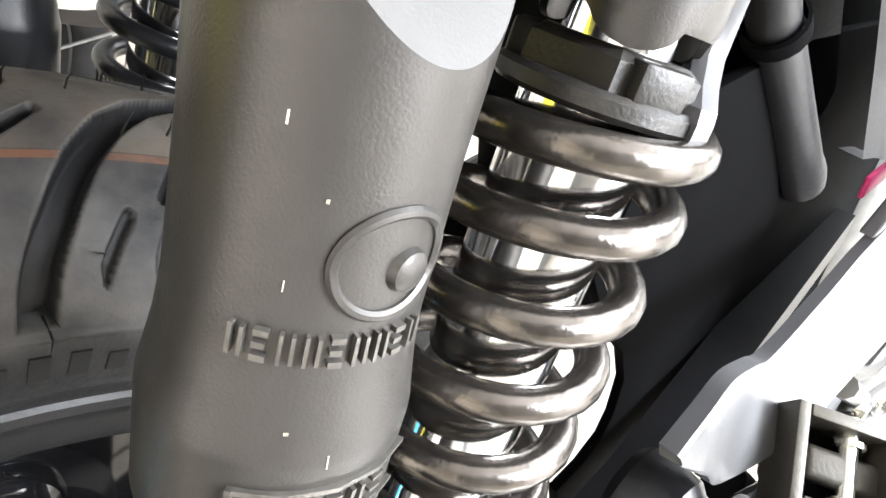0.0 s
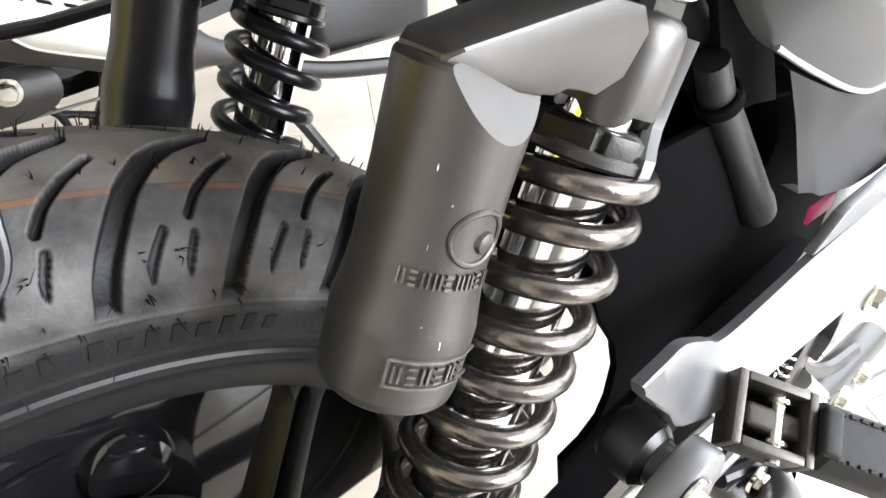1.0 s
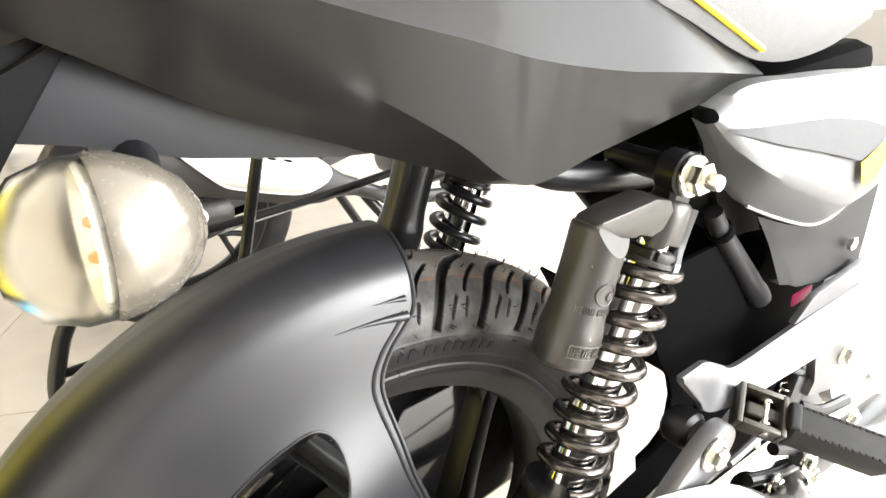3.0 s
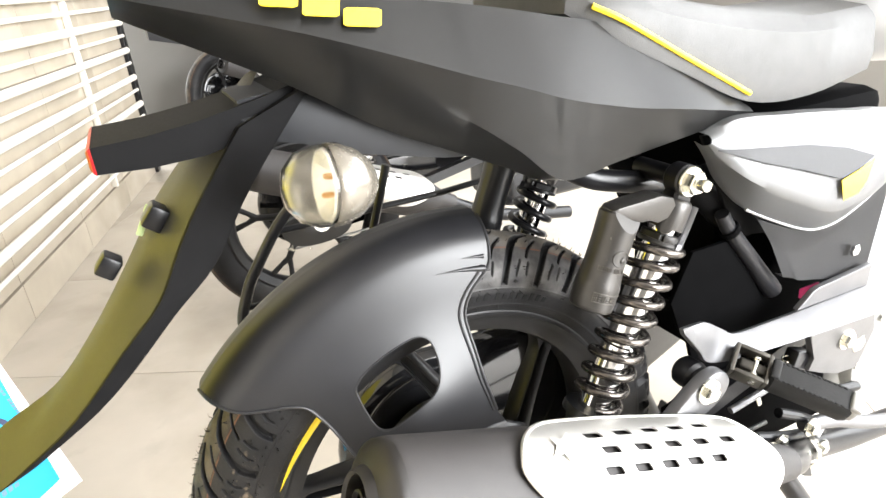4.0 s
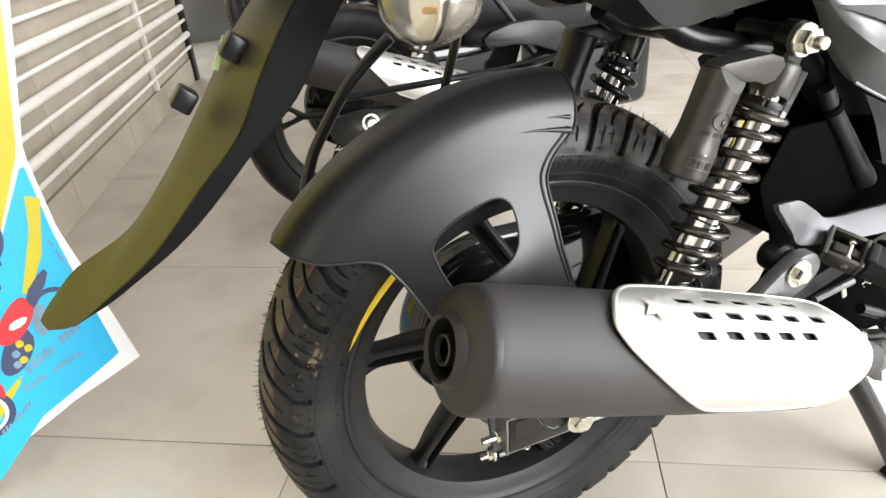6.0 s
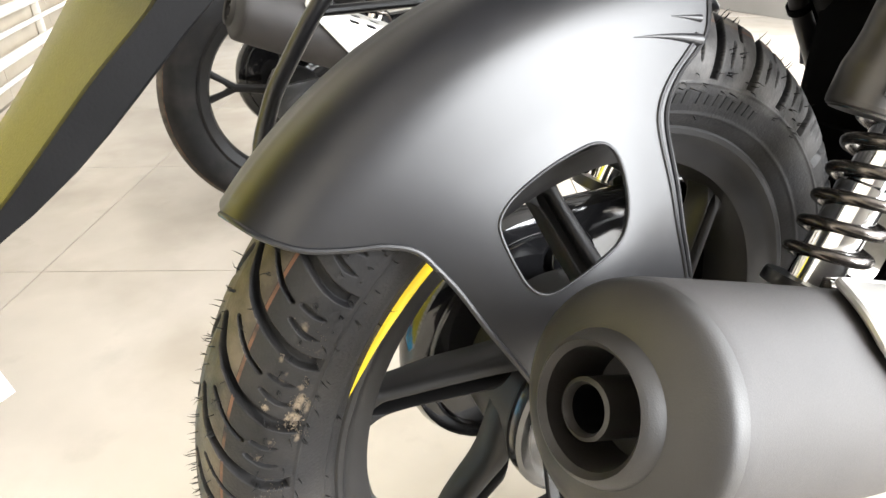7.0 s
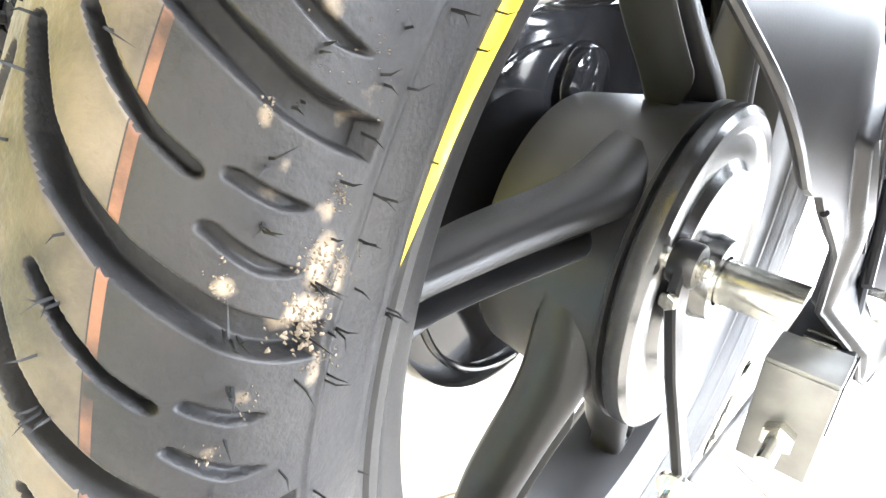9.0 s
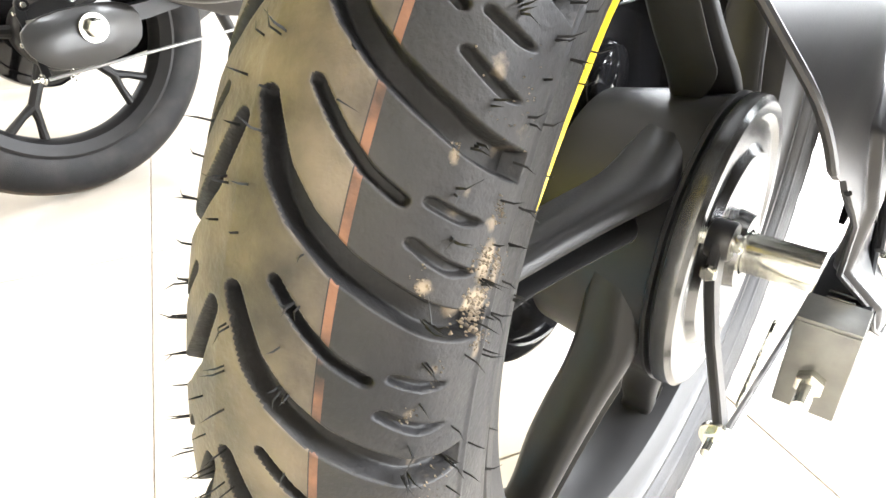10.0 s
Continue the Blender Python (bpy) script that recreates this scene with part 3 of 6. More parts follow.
bike = thing("motorcycle", "black and silver motorcycle standing on its centre stand", "motorcycle", (0, 0, 0), "motorcycles in the showroom")
wheel = rear_wheel(bike, AXLE, 6, 15)
rim_stripe(wheel, 22.5, 62)

# fender over the wheel: v is the radius from the axle, u the angle from the rear
FEND = [(0.0, -0.126), (0.05, -0.115), (0.1, -0.104), (0.136, -0.096), (0.19, -0.085), (0.24, -0.068), (0.29, -0.055), (0.31, -0.049), (0.322, -0.042), (0.332, -0.030), (0.338, -0.016), (0.340, 0.0)]
ARC = [0.0]
for (ra, ya), (rb, yb) in zip(FEND, FEND[1:]):
    ARC.append(ARC[-1] + math.hypot(rb - ra, yb - ya))
CROWN = ARC[-1]


def arc_of(r):
    return float(np.interp(r, [p[0] for p in FEND], ARC))


def flare(x, z):
    """How far the sheet bows outwards towards its lower rear corner."""
    a, b = min(1.0, max(0.0, (0.02 - x) / 0.10)), min(1.0, max(0.0, (0.27 - math.hypot(x, z)) / 0.11))
    return 0.016 * a * a * (3 - 2 * a) * b * b * (3 - 2 * b)


def fender_place(u, s):
    side = 1 if s <= CROWN else -1
    s = s if s <= CROWN else 2 * CROWN - s
    r, y = float(np.interp(s, ARC, [p[0] for p in FEND])), float(np.interp(s, ARC, [p[1] for p in FEND])) * side
    if side < 0:
        y = min(y, 0.066)
    t = radians(u)
    x, z = -r * math.cos(t), r * math.sin(t)
    return AXLE + Vector((x, y - (flare(x, z) if side > 0 else 0.0), z))


def smooth_profile():
    """Evens out the fender's section."""
    pts = spline([(r, y, 0) for r, y in FEND], 8)
    FEND[:] = [(p.x, p.y) for p in pts]
    ARC[:] = [0.0]
    for (ra, ya), (rb, yb) in zip(FEND, FEND[1:]):
        ARC.append(ARC[-1] + math.hypot(rb - ra, yb - ya))


smooth_profile()
CROWN = ARC[-1]
rear_edge = [(0.153, 42.2), (0.18, 44.8), (0.205, 46.6), (0.228, 48.3), (0.247, 48.9), (0.261, 48.9), (0.276, 47.2), (0.292, 44.4), (0.310, 42.0), (0.328, 40.7), (0.338, 40.1)]
front_edge = [(0.338, 98.8), (0.310, 98.8), (0.294, 98.5), (0.283, 96.8), (0.270, 94.0), (0.255, 91.8), (0.240, 91.2), (0.21, 92.2), (0.18, 93.6), (0.155, 96.4), (0.140, 98.5)]
left = CROWN + (CROWN - arc_of(0.27))
SPLIT = arc_of(0.137)


def below(x, z):
    """The sheet's own (u, s) of a place on the bracket under the fender."""
    u = math.acos(max(-1.0, min(1.0, -x / 0.137)))
    return math.degrees(u), SPLIT - (0.312 + 0.137 * math.sin(u) - z)


STEP = [(-0.058, 0.346), (-0.074, 0.395), (-0.076, 0.421), (-0.053, 0.432), (-0.035, 0.437), (0.005, 0.434), (0.03, 0.433), (0.060, 0.424), (0.060, 0.30), (-0.036, 0.30)]
STEP_LINE = [Vector(p) for p in STEP]


def sheet_place(u, s):
    """Fender above, and below it the bracket, whose ring stands a step proud."""
    if s >= SPLIT:
        return fender_place(u, s)
    t = radians(u)
    x, z = -0.137 * math.cos(t), 0.312 + 0.137 * math.sin(t) - (SPLIT - s)
    y = float(np.interp(math.hypot(x, z - 0.312), [p[0] for p in FEND], [p[1] for p in FEND]))
    if inside(np.array([x]), np.array([z]), STEP)[0]:
        y -= 0.0045 * min(1.0, (nearest(Vector((x, z)), STEP_LINE) - Vector((x, z))).length / 0.003)
    y -= 0.014 * max(0.0, min(1.0, (0.348 - z) / 0.02)) + flare(x, z - 0.312) * max(0.35, min(1.0, (z - 0.325) / 0.06))
    return Vector((x, y, z))


under = [below(x, z) for x, z in ((0.030, 0.433), (0.049, 0.424), (0.047, 0.395), (0.040, 0.350), (0.030, 0.322), (0.010, 0.306), (-0.028, 0.303), (-0.040, 0.312), (-0.047, 0.325), (-0.058, 0.346), (-0.076, 0.380), (-0.086, 0.390), (-0.0945, 0.4005))]
hole_low = [below(x, z) for x, z in ((-0.064, 0.419), (-0.060, 0.424), (-0.050, 0.429), (-0.015, 0.433), (0.001, 0.431), (0.006, 0.427), (0.014, 0.393), (0.013, 0.387), (-0.002, 0.372), (-0.010, 0.368), (-0.026, 0.362), (-0.032, 0.364))]
outline = under + [(42.6, arc_of(0.143))] + [(u, arc_of(r)) for r, u in rear_edge] + [(39.6, CROWN), (42, left)] + [(98.8, left), (99, CROWN)] + [(u, arc_of(r)) for r, u in front_edge]
hole = rounded([(59.6, arc_of(0.2440)), (69.8, arc_of(0.2475)), (81.8, arc_of(0.2455)), (79.3, arc_of(0.1910)), (66.0, arc_of(0.1885)), (55.4, arc_of(0.1935)), (57.6, arc_of(0.228))], 3)
fender = part("rear_fender", patch(outline, [hole, hole_low], 210, 230, sheet_place, 0.0026, 0.0042), PLASTIC, bike, "matt black plastic wheel hugger", sharp=50)


def edge_bead(points, r, name, parent, mat, closed=False):
    return part(name, tube([fender_place(u, s) for u, s in points], r, 8, closed=closed), mat, parent)


lip = [tuple(p.xy) for p in spline([(u, arc_of(r), 0) for r, u in rear_edge] + [(39.6, CROWN, 0)], 4)]
edge_bead(lip, 0.0018, "edge_bead", fender, PLASTIC)
lip = [tuple(p.xy) for p in spline([(u, arc_of(r), 0) for r, u in front_edge], 4)]
edge_bead(lip, 0.0018, "edge_bead", fender, PLASTIC)
edge_bead([(u - 1.6, s) for u, s in lip[8:]], 0.0016, "edge_bead", fender, PLASTIC)
for edge in (hole, hole_low):
    part("edge_bead", tube([sheet_place(p[0], p[1]) for p in edge], 0.0010, 10, closed=True), PLASTIC, fender)
part("edge_bead", tube([sheet_place(u, s) for u, s in under], 0.0015, 8), PLASTIC, fender)
for r, w, u0, rise in ((0.3025, 0.0022, 92.5, 0.0005), (0.2900, 0.0036, 86.5, 0.0008)):
    us = np.linspace(u0, 97.4, 14)
    rib = [fender_place(u, arc_of(r + rise * (97.4 - u) * 0.6)) for u in us]
    part("raised_rib", tube(rib, [0.0003 + w * (k / 13) ** 1.3 for k in range(14)], 12), PLASTIC, fender)

# silencer
M0, MV = Vector((-0.165, -0.207, 0.507)), Vector((0.932, 0, -0.363)).normalized()
MUFF = along(M0, M0 + MV, (0, -1, 0))


def muffler_place(a, phi, r):
    out, up = Vector((0, -1, 0)), Vector((0.363, 0, 0.932))
    return M0 + MV * a + r * (math.cos(phi) * out + math.sin(phi) * up)


def muffler_radius(a):
    return float(np.interp(a, [0, 0.1, 0.25, 0.42, 0.47, 0.52, 0.56], [0.0520, 0.0545, 0.0565, 0.056, 0.047, 0.026, 0.021]))


def silencer(bike):
    body = [(0.0500, 0.0150), (0.0516, 0.0156), (0.0520, 0.0168)] + [(muffler_radius(a), a) for a in np.linspace(0.022, 0.56, 40)]
    muffler = part("silencer", moved(revolve(body, 64), MUFF), MUFFLER, bike, "matt dark grey exhaust silencer")
    cap = [(0.0, 0.026), (0.0225, 0.024), (0.0238, -0.006), (0.0262, -0.009), (0.0285, -0.007), (0.0310, -0.001), (0.0375, 0.001), (0.0445, 0.0045), (0.0495, 0.0080), (0.0513, 0.0115), (0.0518, 0.0165), (0.0500, 0.018)]
    part("end_cap", moved(revolve(cap, 64), MUFF), CAP, muffler, "stepped black end cap round the outlet pipe")
    spout = [(0, 0.075), (0.0098, 0.075), (0.0098, -0.002), (0.0110, -0.004), (0.0126, -0.003), (0.0130, 0.026)]
    part("outlet_pipe", moved(revolve(spout, 40), Matrix.Translation(muffler_place(0, radians(222), 0.0055) - M0) @ MUFF), CAP, muffler)
    part("pipe_bore", moved(revolve([(0, 0.040), (0.0092, 0.040), (0.0096, 0.0)], 32), Matrix.Translation(muffler_place(0, radians(222), 0.0055) - M0) @ MUFF), SOOT_AND_SHADE, muffler, "sooty black bore")
    sh_out = [(0.118, 50), (0.122, 66), (0.134, 84), (0.157, 100), (0.183, 108), (0.25, 112), (0.357, 112), (0.425, 100), (0.446, 70), (0.468, 44), (0.456, 14), (0.411, -13), (0.375, -21), (0.252, -21), (0.222, -15), (0.142, 27)]
    sh_out = [tuple(p) for p in rounded([(a, radians(p) * 0.06) for a, p in sh_out], 2)]
    slots = []
    for row, (a0, a1, p0, p1) in enumerate(((0.21, 0.364, 81, 87), (0.222, 0.388, 65, 68), (0.217, 0.362, 47, 50))):
        for k in range(5):
            a, p = a0 + (a1 - a0) * k / 4, radians(p0 + (p1 - p0) * k / 4) * 0.06
            slots.append(rounded([(a - 0.012, p + 0.0038), (a + 0.009, p + 0.0038), (a + 0.012, p - 0.0038), (a - 0.009, p - 0.0038)], 1, 0.1))
    shield = part("heat_shield", patch(sh_out, slots, 200, 110, lambda a, s: muffler_place(a, s / 0.06, muffler_radius(min(a, 0.44)) + 0.0058), 0.002), BRUSHED, muffler, "brushed silver heat shield with slots", sharp=50)
    part("shield_rim", tube([muffler_place(a, s / 0.06, muffler_radius(min(a, 0.44)) + 0.0050) for a, s in sh_out], 0.0024, 8, closed=True), BRUSHED, shield)
    swirl = [(0.152, 62), (0.160, 71), (0.157, 79), (0.166, 75), (0.178, 82), (0.175, 72), (0.186, 64), (0.174, 64), (0.170, 54), (0.164, 63)]
    part("raised_emblem", patch([(a, radians(p) * 0.06) for a, p in swirl], [], 40, 40, lambda a, s: muffler_place(a, s / 0.06, muffler_radius(a) + 0.0090), 0.0012), BRUSHED, shield, "small plain raised emblem", sharp=50)
    part("exhaust_pipe", tube(spline([M0 + MV * 0.54, (0.40, -0.19, 0.275), (0.47, -0.155, 0.235), (0.60, -0.14, 0.19), (0.80, -0.13, 0.15)]), 0.019, 16), BLACK, bike)
    part("pipe_clamp", moved(revolve([(0.0215, 0), (0.024, 0.002), (0.024, 0.018), (0.0215, 0.02)], 24), along((0.455, -0.162, 0.243), (0.49, -0.150, 0.228), (0, 1, 0))), ZINC, bike)
    return muffler


silencer(bike)


# shock absorbers, built for the right side and mirrored for the left
def shock(bike, side):
    y = -0.118 * side
    top, way = Vector((0.2465, y, 0.656)), Vector((0.42, 0, 0.9076)).normalized()
    axis = top + Vector((0, 0.0035 * side, 0))
    m = along(axis, axis - way, (0, -side, 0))  # z runs down the shock
    # the left twin is mostly black, its shade put into the colours
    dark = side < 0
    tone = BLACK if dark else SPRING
    body = part("shock_absorber", moved(revolve([(0.0165, 0.062), (0.0165, 0.18), (0.0185, 0.182), (0.0185, 0.27), (0.0, 0.27)], 40), m), CHROME, bike, "twin shock absorber with a gas reservoir")
    coil, n, turns = [], 9.3, 26
    for k in range(int(n * turns) + 1):
        t = k / turns
        h = 0.0622 + 0.016 * min(t, 1.0) + 0.0216 * max(0.0, t - 1.0)
        ang = 2 * math.pi * t * side + (0.6 if side > 0 else 2.2)
        coil.append(m @ Vector((0.0258 * math.cos(ang), 0.0258 * math.sin(ang), h)))
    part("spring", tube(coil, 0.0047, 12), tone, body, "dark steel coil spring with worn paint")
    eye = Vector((0.2440, y, 0.6700))
    cap = [(0, 0.0085), (0.0140, 0.0085), (0.0165, 0.0098), (0.0182, 0.0130), (0.0188, 0.020), (0.0192, 0.040), (0.0186, 0.042), (0.0168, 0.042), (0.0160, 0.034), (0, 0.030)]
    lobes = revolve(cap, 72)
    for v in lobes.verts:
        if v.co.z > 0.039 and math.hypot(v.co.x, v.co.y) > 0.0165:
            v.co.z += 0.0055 * max(0.0, math.cos(3 * math.atan2(v.co.y, v.co.x) - 1.1)) ** 0.5
    part("shock_cap", moved(lobes, m), CASE, body, "dark grey cast shock cap")
    neck = loft([[m @ Vector((x * a, yy * b, h)) for x, yy in ((-1, -0.7), (-0.7, -1), (0.7, -1), (1, -0.7), (1, 0.7), (0.7, 1), (-0.7, 1), (-1, 0.7))] for a, b, h in ((0.0135, 0.0112, 0.012), (0.0125, 0.0098, 0.004))] + [[eye + Vector((x * 0.0118, yy * 0.0092, -0.004 - x * 0.002)) for x, yy in ((1, 0.7), (0.7, 1), (-0.7, 1), (-1, 0.7), (-1, -0.7), (-0.7, -1), (0.7, -1), (1, -0.7))][::-1 if side > 0 else 1]], caps=True)
    part("eye_neck", bmesh_hull(neck), BLACK, body, sharp=30)
    ear = moved(turned([(0.0, -0.010), (0.0155, -0.010), (0.017, -0.008), (0.017, 0.008), (0.0155, 0.010), (0, 0.010)], 32), Matrix.Translation(eye))
    part("top_eye", ear, BLACK, body)
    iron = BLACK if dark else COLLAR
    collar = part("adjuster_collar", moved(revolve([(0.0, 0.0560), (0.0222, 0.0560), (0.0236, 0.0572), (0.0238, 0.0600), (0.0228, 0.0612), (0, 0.0612)], 48), m), iron, body, "dark grey toothed preload collar", sharp=25)
    part("collar_nut", moved(revolve([(0.0, 0.0478), (0.0178, 0.0480), (0.0208, 0.0500), (0.0212, 0.0575), (0.0, 0.0575)], 6), m @ Matrix.Rotation(radians(22), 4, "Z")), iron, collar, sharp=25)
    for k in range(3):
        part("collar_tooth", moved(box(0.0125, 0.0085, 0.0085, 0.0012, (0, 0.0178, 0.0528)), m @ Matrix.Rotation(radians(24 + 120 * k), 4, "Z")), iron, collar, sharp=25)
    part("rod", moved(revolve([(0.0125, 0.026), (0.0125, 0.052)], 32), m), CHROME, body, "polished shock rod")
    # the prong from the cap down to the spring's seat, with its clip
    turn = m @ Matrix.Rotation(radians(-36), 4, "Z")
    leg = loft([[turn @ Vector((c + x * w, 0.0200 + d, h)) for x, d in ((-1, 0), (-0.75, 0.0040), (0.75, 0.0040), (1, 0), (0.8, -0.003), (-0.8, -0.003))] for c, w, h in ((0.012, 0.0030, 0.012), (0.012, 0.0034, 0.032), (0.010, 0.0050, 0.044), (0.0055, 0.0090, 0.050), (0.001, 0.0135, 0.054), (0.0, 0.0150, 0.057), (0.0, 0.0155, 0.066))])
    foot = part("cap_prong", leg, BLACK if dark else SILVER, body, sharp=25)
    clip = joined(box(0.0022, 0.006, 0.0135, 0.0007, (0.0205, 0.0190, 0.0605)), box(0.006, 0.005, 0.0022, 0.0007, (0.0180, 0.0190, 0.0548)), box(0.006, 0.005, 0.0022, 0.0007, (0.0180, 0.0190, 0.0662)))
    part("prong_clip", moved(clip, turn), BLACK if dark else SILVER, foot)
    part("spring_seat", moved(revolve([(0.0165, 0.262), (0.033, 0.262), (0.034, 0.266), (0.034, 0.272), (0.018, 0.276)], 40), m), BLACK, body)
    part("bottom_eye", moved(joined(revolve([(0, 0.27), (0.012, 0.27), (0.012, 0.31), (0, 0.31)], 24), moved(revolve([(0, -0.014), (0.017, -0.014), (0.017, 0.014), (0, 0.014)], 24), Matrix.Translation((0, 0, 0.315)) @ Matrix.Rotation(radians(90), 4, "X"))), m), BLACK, body)
    out = Matrix.Translation(eye) @ (FACING if side > 0 else FACING @ Matrix.Rotation(math.pi, 4, "X"))
    part("washer", moved(revolve([(0.006, 0.0105), (0.0155, 0.0105), (0.0165, 0.012), (0.0165, 0.014), (0.0155, 0.0155), (0.006, 0.0155)], 32), out), ZINC, body)
    part("nut", moved(revolve([(0.006, 0.0155), (0.0118, 0.0155), (0.0125, 0.017), (0.0125, 0.024), (0.0112, 0.0255), (0.006, 0.0255)], 6), out), ZINC, body, sharp=25)
    part("stud", moved(revolve([(0.0065, 0.02), (0.0065, 0.034), (0.0055, 0.036), (0, 0.036)], 20), out), ZINC, body)
    # gas reservoir
    c0, c1 = Vector((0.1195, y, 0.536)), Vector((0.1668, y, 0.6575))
    cm = along(c0, c1, (0, -side, 0))
    prof = [(0, 0.0185), (0.0198, 0.0185), (0.0204, 0.0197), (0.0216, 0.0199), (0.0228, 0.0210), (0.0234, 0.0238), (0.0238, 0.0455), (0.0237, 0.0470), (0.0232, 0.0495), (0.0219, 0.0575), (0.0216, 0.0605), (0.0211, 0.066), (0.0210, 0.092)] + [(0.0210 + 0.00002 * k, 0.092 + 0.0008 * k) for k in range(1, 36)] + [(0.0217, 0.1215), (0.0212, 0.1228), (0.0202, 0.1236), (0.0185, 0.1240), (0, 0.1242)]
    can = moved(revolve(prof, 120), cm)
    # the flat scoop where the bridge runs out on the canister
    flat_at, flat_n = Vector((0.1556, -0.1388 * side, 0.6382)), Vector((0.252, -0.831 * side, 0.496)).normalized()
    cut = bmesh.ops.bisect_plane(can, geom=can.verts[:] + can.edges[:] + can.faces[:], plane_co=flat_at, plane_no=flat_n, clear_outer=True)
    bmesh.ops.holes_fill(can, edges=[e for e in can.edges if e.is_boundary], sides=0)
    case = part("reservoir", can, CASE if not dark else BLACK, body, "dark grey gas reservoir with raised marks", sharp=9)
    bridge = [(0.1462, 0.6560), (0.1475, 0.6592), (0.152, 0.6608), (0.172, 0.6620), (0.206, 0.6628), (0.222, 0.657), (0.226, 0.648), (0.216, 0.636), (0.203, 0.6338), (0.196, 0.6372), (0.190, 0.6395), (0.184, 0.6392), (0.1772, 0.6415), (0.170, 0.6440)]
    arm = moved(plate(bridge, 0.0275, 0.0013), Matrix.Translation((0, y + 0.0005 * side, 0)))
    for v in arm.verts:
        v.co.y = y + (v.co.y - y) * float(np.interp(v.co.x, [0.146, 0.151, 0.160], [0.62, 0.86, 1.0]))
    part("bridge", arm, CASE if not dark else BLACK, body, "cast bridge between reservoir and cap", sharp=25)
    if side > 0:
        def wrapped(h, ang, r):
            a = radians(ang)
            return cm @ Vector((r * math.sin(a), r * math.cos(a), h))

        def mark(h0, h1, a0, a1, lift=0.0012):
            n = 4
            rings = []
            for k in range(n + 1):
                a = a0 + (a1 - a0) * k / n
                rad = lambda h: float(np.interp(h, [0.0238, 0.0455, 0.0470, 0.0495, 0.0575, 0.0605, 0.066, 0.1], [0.0234, 0.0238, 0.0237, 0.0232, 0.0219, 0.0216, 0.0211, 0.0210]))
                rings.append([wrapped(h0, a, rad(h0) - 0.001), wrapped(h0, a, rad(h0) + lift), wrapped(h1, a, rad(h1) + lift), wrapped(h1, a, rad(h1) - 0.001)])
            return loft(rings)

        ring = [wrapped(0.0797 + 0.0082 * math.sin(t), -1 + math.degrees(0.0094 * math.cos(t) / 0.0211), 0.0211) for t in np.linspace(0, 2 * math.pi, 40, endpoint=False)]
        part("raised_ring", tube(ring, 0.0010, 8, closed=True), CASE, case)
        knob = [(0.0001, 0.0019), (0.002, 0.0018), (0.0032, 0.0012), (0.0040, -0.001)]
        part("raised_knob", moved(revolve(knob, 24), along(wrapped(0.0785, -8, 0.0210), wrapped(0.0785, -8, 0.03), (0, 0, 1))), CASE, case)
        for k in range(9):
            a0 = 56 - k * 9.2
            rows = ((0.0640, 0.0650, 5.4), (0.0660, 0.0670, 4.6), (0.0680, 0.0690, 5.4)) if k % 3 == 1 else ((0.0640, 0.0690, 1.5),)
            for h0, h1, w in rows:
                part("raised_mark", mark(h0, h1, a0, a0 - w), WORN, case)
            if k % 3 != 1:
                part("raised_mark", mark(0.0642, 0.0688, a0 - 4.4, a0 - 5.9), WORN, case)
        for h0, h1, a0, a1 in ((0.0312, 0.0322, 46, -34), (0.0406, 0.0416, 46, -34), (0.0312, 0.0416, 46, 43.6)):
            part("plaque_edge", mark(h0, h1, a0, a1), WORN, case)
        for k in range(6):
            a0 = 41 - k * 10.6
            if k % 2:
                for h0, h1 in ((0.0334, 0.0342), (0.0359, 0.0367), (0.0386, 0.0394)):
                    part("raised_mark", mark(h0, h1, a0, a0 - 6.4), WORN, case)
            else:
                for d, w in ((0, 1.8), (4.6, 1.8)):
                    part("raised_mark", mark(0.0334, 0.0394, a0 - d, a0 - d - w), WORN, case)
        for h0, h1, a0, a1 in ((0.0972, 0.0990, 48, 47.2), (0.105, 0.1056, 22, 20), (0.0885, 0.0892, 31, 29.6), (0.0455, 0.0480, 12, 11.4), (0.0520, 0.0526, 30, 28), (0.0750, 0.0768, 40, 39.4)):
            part("paint_fleck", mark(h0, h1, a0, a1, 0.0002), ZINC, case)
    return body


shock(bike, 1)
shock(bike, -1)

